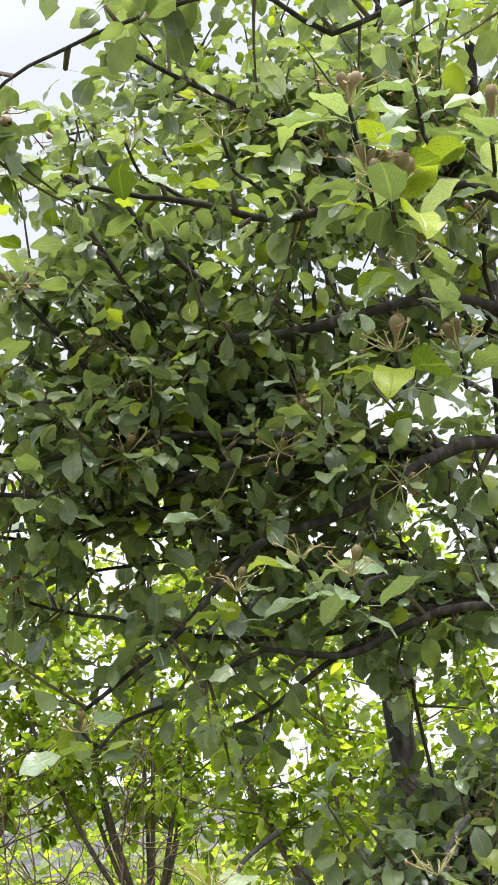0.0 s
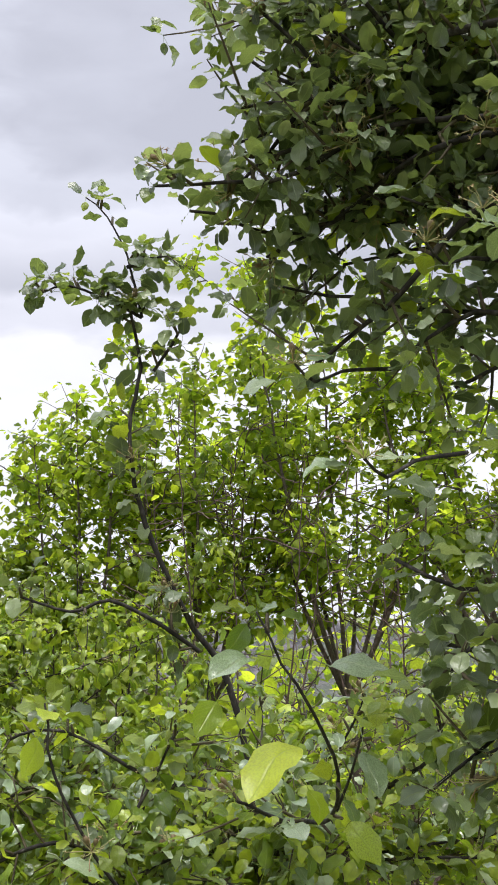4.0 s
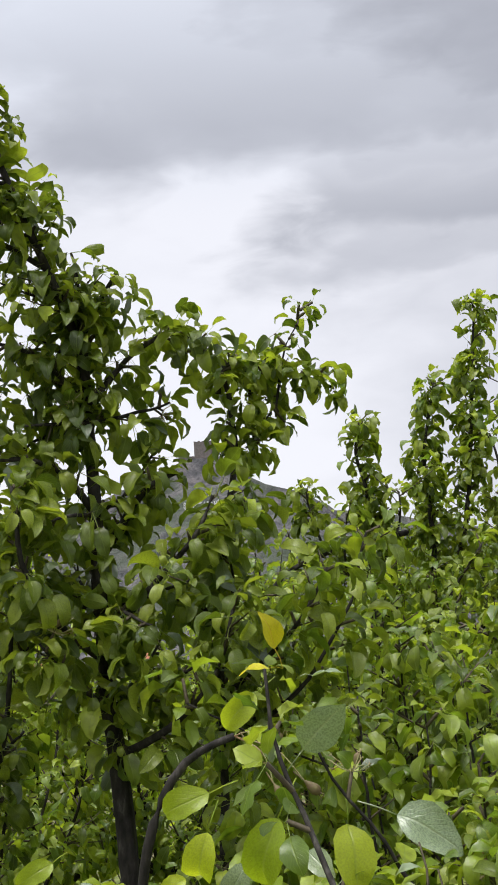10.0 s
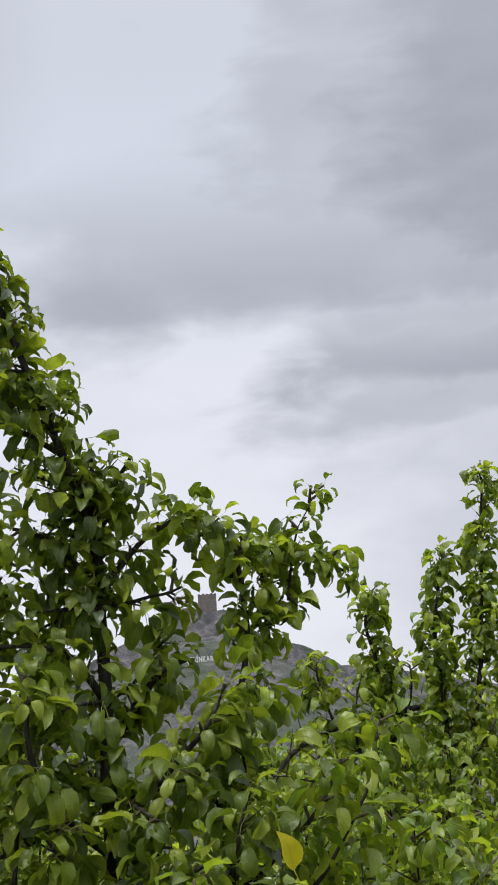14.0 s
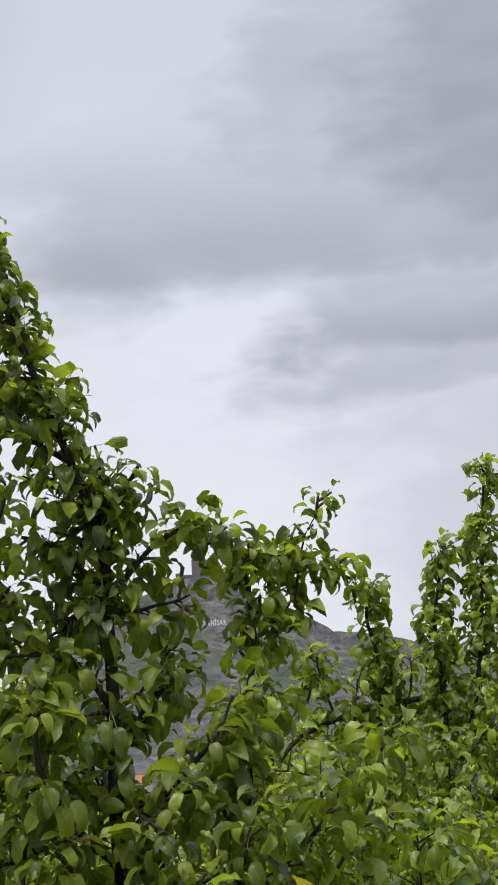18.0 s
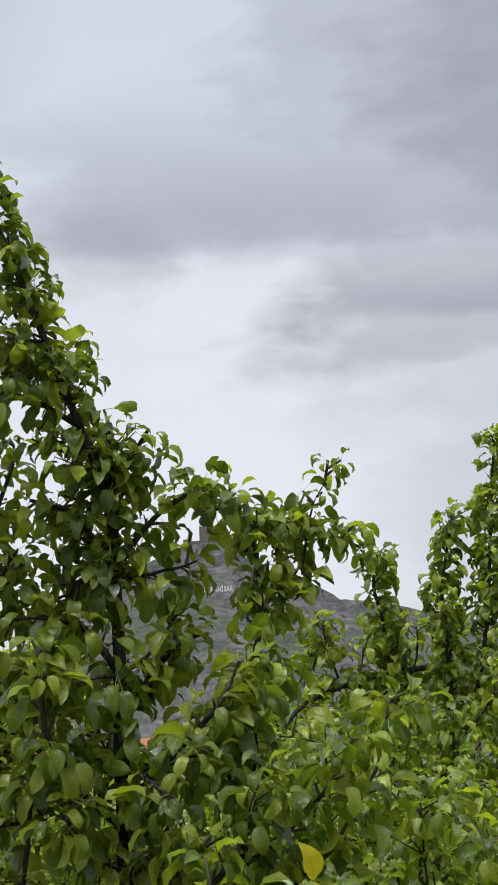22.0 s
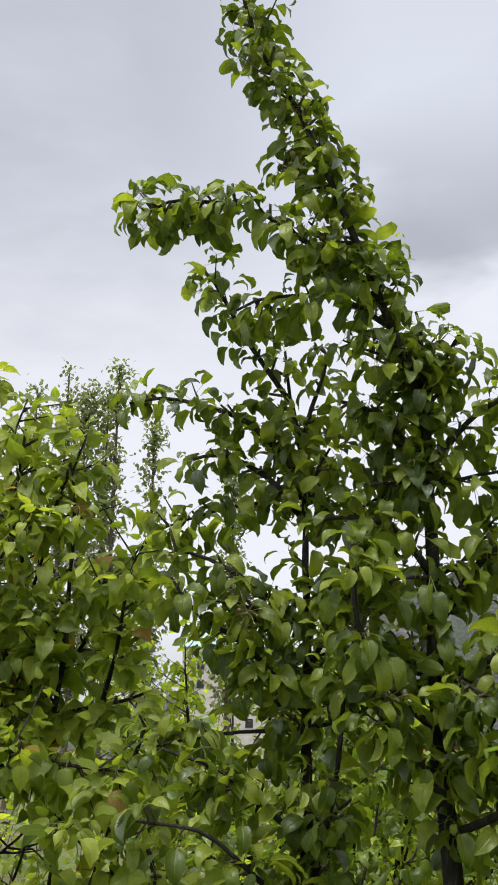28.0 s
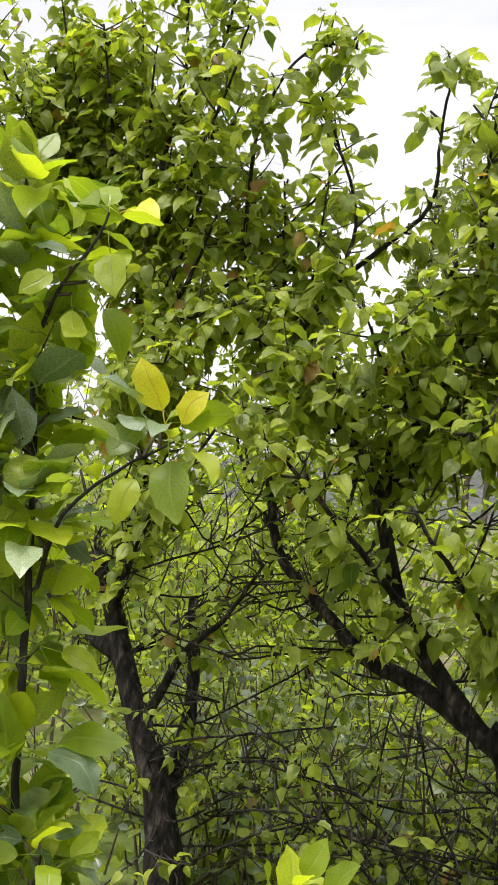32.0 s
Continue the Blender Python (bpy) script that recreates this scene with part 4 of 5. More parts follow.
grow("pear_tree", [
    ([(0.78, 4.9, 0), (0.76, 4.85, 1.0), (0.73, 4.8, 1.73), (0.74, 4.8, 2.13), (0.74, 4.8, 2.43), (0.8, 4.8, 2.7)], 0.028, 0.005, dict(col, start=0.55)),
    ([(0.75, 4.8, 1.8), (0.84, 4.8, 2.05), (0.9, 4.8, 2.3), (0.95, 4.8, 2.66), (1.0, 4.8, 2.98)], 0.012, 0.004, col),
    ([(0.75, 4.8, 1.6), (0.95, 4.75, 1.85), (0.98, 4.7, 2.2), (0.96, 4.7, 2.45)], 0.01, 0.004, bushy),
    ([(0.76, 4.8, 1.5), (0.7, 4.6, 1.75), (0.85, 4.5, 2.0)], 0.01, 0.004, bushy),
    ([(0.78, 4.8, 1.3), (1.05, 4.6, 1.6), (1.2, 4.5, 1.95)], 0.01, 0.004, bushy),
], "pear", [(PEAR, 0.7), (PEAR_YOUNG, 0.3)], BARK, 25, "pear tree with tall narrow leafy shoots", group="orchard trees")

# bushier trees that fill the row: foot, fork, top, spread, limbs, seed
for x, y, fork, high, spread, n, seed in ((0.15, 3.9, 0.8, 1.86, 0.45, 8, 31), (-0.85, 4.0, 0.8, 1.85, 0.5, 8, 32), (-0.35, 4.9, 0.9, 1.9, 0.6, 8, 33),
                                         (0.75, 3.9, 0.7, 1.8, 0.5, 8, 34), (1.35, 4.2, 0.9, 2.1, 0.55, 8, 35), (1.1, 2.9, 0.6, 1.7, 0.5, 8, 36),
                                         (0.45, 2.75, 0.6, 1.62, 0.45, 8, 37), (0.2, 2.6, 0.6, 1.52, 0.35, 8, 17),
                                         (-0.36, 2.5, 0.6, 1.34, 0.32, 8, 38), (-0.1, 2.45, 0.6, 1.36, 0.34, 8, 39),
                                         (0.55, 3.3, 0.7, 1.74, 0.4, 8, 30), (0.1, 3.4, 0.7, 1.73, 0.35, 8, 29), (0.46, 4.3, 0.9, 2.02, 0.32, 8, 27), (1.05, 3.5, 0.8, 1.9, 0.4, 8, 28),
                                         (0.4, 5.5, 1.0, 2.3, 0.5, 8, 26), (0.95, 5.5, 1.0, 2.4, 0.5, 8, 18), (1.4, 5.4, 1.0, 2.5, 0.5, 8, 19)):
    bush = grow("pear_tree", random_limbs((x, y), fork, high, spread, n - 1, seed, bushy if y > 3 else full, 0.017, twigs=2),
         "pear", [(PEAR, 0.38), (PEAR_YOUNG, 0.62)], BARK, seed, "low bushy pear tree with dense green leaves", group="orchard trees", parts=72, plain=y > 2.7)
    if seed == 39:
        # bent branch with three young fruit on long stalks
        rng = np.random.default_rng(39)
        line = smooth_line([(x, y, 0.6), (-0.2, 2.38, 0.95), (-0.215, 2.28, 1.25), (-0.2, 2.25, 1.4), (-0.157, 2.25, 1.5), (-0.11, 2.25, 1.541), (-0.056, 2.25, 1.56)], 0.03)
        v, tri = tube(line, 0.012, 0.006, 8, 0.06, rng)
        part("limb", mesh_of("limb", v - np.array(bush.location), tri, BARK), BARK, bush)
        for tip in ((-0.035, 2.24, 1.548), (0.0, 2.23, 1.486), (0.047, 2.24, 1.487)):
            root, tip = np.array((-0.056, 2.25, 1.56)), np.array(tip)
            v, tri = tube(smooth_line([root, (root + tip) / 2 + [0.012, 0, 0.012], tip], 0.01), 0.0012, 0.001, 5)
            part("fruit_stalk", mesh_of("fruit_stalk", v - np.array(bush.location), tri, STALK), STALK, bush)
            d = Vector(tip - root + [0, 0, -0.02]).normalized()
            ob = new("fruitlet", FRUITLET)
            ob.parent = bush
            ob.matrix_local = Matrix.LocRotScale(Vector(tip) - 0.022 * d - bush.location, d.to_track_quat("Z", "Y"), (1, 1, 1))

# broad trees with young yellow-green leaves behind the row
broad = wear(0.066, 17, 6, 12, (0.1, 0.28), droop=0.8, gap=0.028, start=0.3, rise=0.2)
for x, y, fork, high, spread, n, seed in ((1.62, 5.0, 1.3, 3.15, 0.5, 9, 41), (2.25, 4.9, 1.3, 3.6, 0.65, 9, 42), (3.0, 4.6, 1.4, 3.95, 0.75, 9, 43), (3.6, 3.8, 1.3, 4.0, 0.8, 9, 44), (3.6, 2.5, 1.2, 3.1, 0.7, 8, 45), (3.9, 1.4, 1.2, 2.8, 0.7, 8, 46)):
    grow("broadleaf_tree", random_limbs((x, y), fork, high, spread, n, seed, broad, 0.03, twigs=5 if n > 6 else 3),
         "round", [(FAR_LEAF, 0.75), (PEAR_YOUNG, 0.25)], GREY_TWIG, seed, "broadleaf tree with yellow-green leaves and grey bare stems", group="broadleaf trees", parts=40, twig_mat=GREY_TWIG, plain=True)

# dry shrubs with reddish-brown bare stems in front of them
dry = wear(0.045, 1, 3, 9, (0.15, 0.5), droop=0.6, gap=0.05, rise=0.6, bare=0.9)
for x, y, high, seed in ((2.05, 3.95, 2.95, 47), (2.5, 3.2, 2.5, 48)):
    grow("dry_shrub", random_limbs((x, y), 0.5, high, 0.6, 5, seed, dry, 0.014, twigs=3),
         "round", [(FAR_LEAF, 1.0)], DRY_TWIG, seed, "half-dry shrub with thin reddish-brown stems and few leaves", "shrub", "dry shrubs", parts=20, twig_mat=DRY_TWIG, plain=True)

# old pear that leans over the path
old = wear(0.044, 21, 5, 13, (0.07, 0.22), droop=0.45, gap=0.02, fruit=0.12)
aim = np.random.default_rng(5)
OLD_AIMS = []
for k in range(22):
    az, far, z = radians(aim.uniform(31, 55)), aim.uniform(1.75, 2.35), aim.uniform(2.08, 2.95)
    OLD_AIMS.append((-0.45 + far * math.sin(az), -1.1 + far * math.cos(az), z))
for k in range(9):
    az, far, z = radians(aim.uniform(29, 38)), aim.uniform(1.75, 2.1), aim.uniform(2.0, 2.7)
    OLD_AIMS.append((-0.45 + far * math.sin(az), -1.1 + far * math.cos(az), z))
for k in range(21):
    az, far, z = radians(aim.uniform(36, 57)), aim.uniform(1.75, 2.2), aim.uniform(2.65, 3.1)
    OLD_AIMS.append((-0.45 + far * math.sin(az), -1.1 + far * math.cos(az), z))
for k in range(9):
    az, far, z = radians(aim.uniform(49, 58)), aim.uniform(1.8, 2.3), aim.uniform(2.1, 2.9)
    OLD_AIMS.append((-0.45 + far * math.sin(az), -1.1 + far * math.cos(az), z))
for k in range(6):
    az, far, z = radians(aim.uniform(45, 57)), aim.uniform(1.8, 2.2), aim.uniform(1.4, 1.55)
    OLD_AIMS.append((-0.45 + far * math.sin(az), -1.1 + far * math.cos(az), z))
for k in range(19):
    az, far, z = radians(aim.uniform(40, 50)), aim.uniform(1.7, 2.1), aim.uniform(1.15, 1.6)
    OLD_AIMS.append((-0.45 + far * math.sin(az), -1.1 + far * math.cos(az), z))
OLD_AIMS += [(0.45, 0.5, 2.18), (0.53, 0.52, 2.2), (0.39, 0.48, 2.2), (0.6, 0.5, 2.27), (0.66, 0.5, 2.34), (0.59, 0.54, 2.12), (0.69, 0.5, 2.2), (0.64, 0.52, 2.06), (0.74, 0.5, 2.12), (0.53, 0.48, 2.27)]
airy_old = dict(old, spurs=14, shoots=8)
old_tree = grow("old_pear_tree", [
    ([(1.45, 0.3, 0), (1.4, 0.25, 1.0), (1.32, 0.12, 1.8), (1.29, 0.06, 2.2), (1.25, 0.0, 2.6), (1.18, -0.08, 2.95)], 0.04, 0.008, dict(old, start=0.6)),
    ([(1.2, -0.1, 2.2), (0.98, -0.05, 2.18), (0.88, 0.09, 2.11), (0.8, 0.19, 2.08), (0.71, 0.3, 1.96), (0.62, 0.39, 1.88)], 0.012, 0.003, airy_old),
    ([(1.2, -0.1, 2.4), (1.01, -0.03, 2.43), (0.87, 0.11, 2.4), (0.74, 0.24, 2.4), (0.65, 0.33, 2.36), (0.58, 0.34, 2.44), (0.5, 0.35, 2.5)], 0.012, 0.003, old),
    ([(1.05, 0.1, 1.98), (0.97, 0.21, 1.94), (0.9, 0.29, 1.87), (0.85, 0.34, 1.84)], 0.007, 0.003, airy_old),
    ([(1.25, -0.1, 1.9), (1.0, 0.01, 1.97), (0.89, 0.15, 1.93), (0.81, 0.23, 1.95), (0.72, 0.32, 1.9)], 0.01, 0.003, airy_old),
    ([(1.1, -0.2, 2.5), (0.89, -0.15, 2.53), (0.74, 0.01, 2.5), (0.65, 0.08, 2.53), (0.56, 0.14, 2.55), (0.49, 0.17, 2.57)], 0.01, 0.003, old),
    ([(0.65, 0.33, 2.36), (0.59, 0.36, 2.3), (0.57, 0.42, 2.25), (0.54, 0.47, 2.27)], 0.006, 0.002, dict(old, length=(0.04, 0.1))),
    ([(1.0, -0.4, 2.65), (0.81, -0.35, 2.71), (0.72, -0.21, 2.69), (0.68, -0.14, 2.67), (0.62, -0.1, 2.72), (0.51, -0.03, 2.76), (0.4, 0.07, 2.78)], 0.006, 0.002, old),
    ([(0.72, -0.3, 2.7), (0.5, -0.18, 2.64), (0.36, -0.06, 2.58), (0.29, 0.02, 2.53), (0.25, 0.08, 2.46), (0.24, 0.12, 2.4)], 0.004, 0.0015, dict(old, start=0.2)),
    ([(1.15, 0.2, 2.1), (1.0, 0.35, 2.2), (0.85, 0.5, 2.3), (0.7, 0.6, 2.3)], 0.009, 0.003, old),
    ([(1.15, 0.1, 2.4), (1.0, 0.3, 2.55), (0.85, 0.42, 2.65), (0.7, 0.5, 2.7)], 0.009, 0.003, old),
    ([(1.1, -0.1, 2.6), (0.95, 0.1, 2.75), (0.8, 0.2, 2.85), (0.65, 0.25, 2.9)], 0.009, 0.003, old),
    ([(1.25, 0.1, 1.5), (0.92, 0.03, 1.52), (0.81, 0.12, 1.51), (0.73, 0.2, 1.5), (0.66, 0.26, 1.55)], 0.009, 0.003, old),
    ([(1.3, 0.15, 1.35), (1.0, 0.2, 1.4), (0.88, 0.3, 1.42), (0.8, 0.4, 1.45)], 0.009, 0.003, old),
    ([(1.25, 0.2, 2.0), (1.12, 0.2, 1.95), (1.06, 0.17, 1.88), (1.07, 0.17, 1.77), (1.07, 0.16, 1.6)], 0.004, 0.002, dict(old, spurs=12, shoots=1)),
] + [(*limb, old) for limb in reach([(1.3, 0.12, 1.7), (1.24, 0.07, 2.0), (1.15, 0.0, 2.4), (1.05, -0.1, 2.65), (1.0, 0.0, 2.2), (0.95, 0.25, 2.3)], OLD_AIMS, 0.0065, crook=0.06)],
   "round", [(PEAR_OLD, 0.8), (PEAR, 0.09), (PALE, 0.11)], BARK, 51, "old pear tree with dense dark leaves and small brown fruit", group="orchard trees")

# its neighbour, close behind, whose crown closes the gaps
BACK_AIMS = []
for k in range(32):
    az, far = radians(aim.uniform(39, 62)), aim.uniform(2.6, 3.3)
    BACK_AIMS.append((-0.45 + far * math.sin(az), -1.1 + far * math.cos(az), aim.uniform(2.75, 4.1)))
grow("old_pear_tree", [
    ([(2.05, 0.95, -0.05), (2.05, 0.93, 1.0), (2.0, 0.9, 1.9), (1.96, 0.85, 2.7), (1.9, 0.8, 3.4)], 0.06, 0.01, dict(old, start=0.55, fruit=0.0)),
] + [(*limb, dict(old, fruit=0.0)) for limb in reach([(2.0, 0.9, 1.8), (1.98, 0.87, 2.3), (1.96, 0.85, 2.8), (1.92, 0.82, 3.2)], BACK_AIMS, 0.01)],
   "round", [(PEAR_OLD, 0.8), (PEAR, 0.2)], BARK, 53, "tall old pear tree with dark glossy leaves", group="orchard trees", parts=60, plain=True)

# spurs nearest to the path: larger pale and bright leaves round fruit
spur = np.random.default_rng(9)
for c, near in (((0.4, -0.35, 2.33), 1), ((0.54, -0.34, 2.42), 0), ((0.41, -0.37, 2.23), 1), ((0.53, -0.42, 2.32), 1), ((0.54, -0.06, 2.51), 0), ((0.48, 0.05, 2.54), 0),
                ((0.45, -0.32, 2.1), 1), ((0.53, -0.34, 2.11), 1), ((0.57, -0.43, 2.26), 1), ((0.71, 0.05, 2.02), 0), ((0.68, -0.05, 1.97), 0), ((0.66, 0.12, 1.99), 0),
                ((0.5, 0.05, 1.65), 0), ((0.58, -0.18, 1.64), 0), ((0.52, 0.27, 1.84), 0), ((0.44, -0.33, 2.28), 1), ((0.49, -0.33, 2.2), 1)):
    line = smooth_line([np.array(c) + [0.24, 0.12, 0.05], np.array(c) + [0.12, 0.07, 0.02], np.array(c) + [0.05, 0.03, -0.015], c], 0.03)
    v, tri = tube(line, 0.0035, 0.002, 6, 0.05, spur)
    part("limb", mesh_of("limb", v - np.array(old_tree.location), tri, BARK), BARK, old_tree)
    for k in range(8 if near else 6):
        a = 2.4 * k + spur.uniform(0, 0.6)
        out = (math.cos(a) + 0.1 * spur.standard_normal(), math.sin(a) * 0.8, spur.uniform(-0.6, 0.3))
        hero_leaf(old_tree, "round", int(spur.integers(0, 8)), (PALE, PEAR_OLD, PALE, PEAR_OLD, PEAR)[int(spur.integers(0, 5))], Vector(c) - 0.02 * Vector((0, 0, k % 3)), out,
                  (0.3 * spur.standard_normal(), -0.5, 0.9), spur.uniform(0.042, 0.06))
    for k in range(int(spur.integers(1, 4)) if near else int(spur.integers(0, 2))):
        ob = new("fruitlet", FRUITLET)
        ob.parent = old_tree
        d = Vector((spur.standard_normal() * 0.4, spur.standard_normal() * 0.4 - 0.1, 0.8))
        s = spur.uniform(0.6, 0.8)
        ob.matrix_local = Matrix.LocRotScale(Vector(c) - old_tree.location, d.to_track_quat("Z", "Y"), (s, s, s))
    ob = new("flower_spur", STALKS[int(spur.integers(0, 4))])
    ob.parent = old_tree
    ob.matrix_local = Matrix.LocRotScale(Vector(c) - old_tree.location, Matrix.Rotation(spur.uniform(0, 6), 3, "Z").to_quaternion(), (0.9, 0.9, 0.9))

# pear beside it, with one tall dark stem and a wide low skirt
stem = wear(0.055, 16, 4, 3, (0.05, 0.12), fruit=0.15)
skirt = wear(0.052, 32, 5, 22, (0.08, 0.22), gap=0.023, fruit=0.12, bare=0.1, rise=0.3)
# stem half on its own; backlit shade is put into the darker leaf colour
grow("pear_tree", [
    ([(1.1, 1.55, 0), (1.06, 1.55, 0.7), (0.97, 1.5, 1.36), (0.85, 1.5, 1.57), (0.75, 1.5, 1.81), (0.72, 1.5, 2.02), (0.75, 1.5, 2.19), (0.72, 1.5, 2.34)], 0.014, 0.004, dict(stem, start=0.62)),
    ([(0.72, 1.5, 2.34), (0.68, 1.5, 2.5), (0.63, 1.5, 2.6), (0.57, 1.5, 2.64)], 0.004, 0.0015, wear(0.05, 26, 4, 4, (0.03, 0.06))),
    ([(0.68, 1.5, 2.47), (0.72, 1.47, 2.49), (0.78, 1.45, 2.5)], 0.005, 0.002, wear(0.05, 40, 6, 10, (0.05, 0.12))),
    ([(0.72, 1.5, 2.34), (0.62, 1.5, 2.38), (0.52, 1.5, 2.4), (0.46, 1.5, 2.37)], 0.005, 0.002, wear(0.05, 50, 6, 10, (0.04, 0.09))),
    ([(0.75, 1.5, 2.2), (0.8, 1.45, 2.28), (0.84, 1.45, 2.34)], 0.005, 0.003, wear(0.05, 30, 5, 8, (0.05, 0.12))),
    ([(0.86, 1.5, 1.5), (0.74, 1.5, 1.58), (0.63, 1.5, 1.63), (0.52, 1.5, 1.6), (0.4, 1.5, 1.64)], 0.006, 0.003, dict(stem, spurs=14, shoots=3)),
], "round", [(PEAR_OLD, 0.85), (PEAR, 0.15)], BARK, 54, "slim pear tree with a crooked dark stem, leaf colour darkened for backlight", group="orchard trees", parts=250)
skirt_tree = grow("pear_tree", [
    ([(1.04, 1.46, -0.02), (1.02, 1.48, 0.6), (1.0, 1.5, 1.15)], 0.02, 0.012, None),
    ([(1.0, 1.5, 1.1), (0.72, 1.4, 1.0), (0.45, 1.3, 1.1), (0.22, 1.42, 1.03), (0.02, 1.36, 1.16), (-0.2, 1.5, 1.1)], 0.006, 0.002, skirt),
    ([(1.0, 1.5, 0.85), (0.78, 1.2, 0.86), (0.55, 1.05, 0.98), (0.34, 1.08, 0.93), (0.15, 1.0, 1.05), (0.0, 1.05, 1.0)], 0.006, 0.002, skirt),
    ([(1.02, 1.5, 1.0), (0.95, 1.2, 1.1), (0.85, 1.0, 1.14), (0.7, 0.9, 1.2)], 0.01, 0.003, skirt),
    ([(1.0, 1.5, 1.15), (0.78, 1.6, 1.2), (0.55, 1.7, 1.32), (0.3, 1.75, 1.24), (0.05, 1.8, 1.32)], 0.006, 0.002, skirt),
    ([(1.02, 1.5, 1.0), (1.15, 1.2, 1.15), (1.2, 1.0, 1.25), (1.15, 0.9, 1.35)], 0.01, 0.003, skirt),
    ([(0.45, 1.9, 0.9), (0.33, 2.1, 1.08), (0.24, 2.17, 1.24), (0.2, 2.2, 1.32), (0.145, 2.2, 1.42), (0.095, 2.2, 1.49), (0.073, 2.2, 1.565)], 0.006, 0.002, wear(0.05, 8, 3, 0, fruit=0.5)),
    ([(0.1, 1.6, 1.25), (0.05, 1.75, 1.42), (0.0, 1.85, 1.55), (-0.01, 1.88, 1.66)], 0.005, 0.002, wear(0.045, 14, 3, 0)),
    ([(0.85, 1.0, 1.14), (0.8, 0.75, 1.16), (0.73, 0.58, 1.24), (0.66, 0.52, 1.34), (0.6, 0.52, 1.42), (0.56, 0.52, 1.5)], 0.005, 0.002, wear(0.06, 8, 2, 0)),
    ([(0.78, 0.68, 1.18), (0.76, 0.58, 1.26), (0.73, 0.5, 1.33)], 0.003, 0.0015, wear(0.06, 3, 2, 0)),
    ([(0.55, 1.05, 0.98), (0.45, 1.02, 1.1), (0.37, 1.0, 1.25), (0.35, 1.0, 1.37)], 0.004, 0.002, wear(0.06, 8, 3, 0, fruit=0.3)),
] + [(*limb, skirt) for limb in reach([(1.0, 1.5, 0.8), (1.0, 1.5, 1.0), (0.75, 1.4, 1.0), (0.5, 1.3, 1.0), (0.4, 1.75, 1.15)],
    [(aim.uniform(0.35, 1.6), aim.uniform(1.0, 2.4), aim.uniform(0.95, 1.42)) for k in range(26)], 0.005)],
   "round", [(PEAR, 0.22), (PEAR_YOUNG, 0.42), (PALE, 0.28), (PEAR_OLD, 0.08)], BARK, 52, "low pear tree with wide leafy branches of mixed green", group="orchard trees")

# large single leaves on its foremost shoot: root, and reach to the tip
turn = np.random.default_rng(17)
for i, (mat, kind, x, z, dx, dz) in enumerate((
        (SAPLING, "pear", -0.055, 1.496, -0.090, -0.030), (SAPLING, "pear", -0.085, 1.475, -0.039, -0.090), (SAPLING, "pear", 0.032, 1.497, -0.063, -0.105),
        (SAPLING, "ovate", 0.104, 1.467, 0.000, -0.120), (PALE, "ovate", 0.011, 1.502, 0.069, 0.083), (PALE, "ovate", 0.121, 1.457, 0.111, -0.043),
        (PALE, "pear", -0.031, 1.413, -0.044, -0.072), (PALE, "ovate", 0.022, 1.413, 0.042, -0.050), (PALE, "pear", 0.097, 1.350, -0.068, -0.067),
        (PALE, "ovate", 0.098, 1.330, 0.061, -0.031), (SAPLING, "pear", 0.011, 1.647, -0.066, -0.048), (SAPLING, "pear", -0.313, 1.414, -0.059, -0.033),
        (SAPLING, "pear", -0.113, 1.380, -0.059, -0.026), (PALE, "ovate", -0.251, 1.370, -0.049, -0.020), (PEAR_YOUNG, "ovate", 0.133, 1.270, -0.069, -0.002))):
    hero_leaf(skirt_tree, kind, i % 8, mat, (x, 2.2 + 0.02 * turn.standard_normal(), z), (dx, -0.02 - 0.02 * turn.uniform(), dz), (0.25 * turn.standard_normal(), -0.9, 0.35), math.hypot(dx, dz) / 1.05)
# yellowing leaves, and the foremost leaves beside the old pear
for i, (mat, root, out, up, size) in enumerate((
        (YELLOW, (0.008, 1.8, 1.66), (-0.3, -0.2, 0.9), (0.5, -0.8, 0.2), 0.052), (YELLOW, (0.008, 1.8, 1.66), (-0.9, -0.3, 0.1), (0, -0.4, 0.9), 0.042),
        (PALE, (0.028, 1.8, 1.65), (0.95, -0.1, 0.0), (0, -0.12, 0.98), 0.042),
        (SAPLING, (0.651, 0.5, 1.328), (-0.107, -0.03, -0.088), (-0.75, -0.35, 0.65), 0.138), (PALE, (0.624, 0.5, 1.427), (0.1, -0.04, -0.022), (0.1, -0.5, 0.9), 0.1),
        (PALE, (0.574, 0.52, 1.44), (-0.075, -0.05, -0.022), (-0.1, -0.55, 0.85), 0.09), (SAPLING, (0.511, 0.52, 1.391), (-0.049, -0.02, -0.055), (0.2, -0.5, 0.8), 0.074),
        (PALE, (0.73, 0.5, 1.325), (-0.012, -0.03, -0.08), (0.3, -0.75, 0.6), 0.082), (PALE, (0.56, 0.52, 1.5), (-0.04, -0.04, 0.0), (0, -0.5, 0.9), 0.05),
        (SAPLING, (0.62, 0.5, 1.25), (0.02, -0.03, -0.05), (0.3, -0.8, 0.4), 0.06), (PEAR_YOUNG, (0.69, 0.5, 1.2), (0.03, -0.03, -0.07), (-0.3, -0.8, 0.4), 0.08),
        (PALE, (0.355, 1.0, 1.113), (0.078, -0.03, -0.05), (0.1, -0.5, 0.85), 0.09), (SAPLING, (0.351, 1.0, 1.353), (-0.041, -0.02, -0.087), (0.6, -0.7, 0.3), 0.085))):
    hero_leaf(skirt_tree, "ovate", i % 8, mat, root, out, up, size)

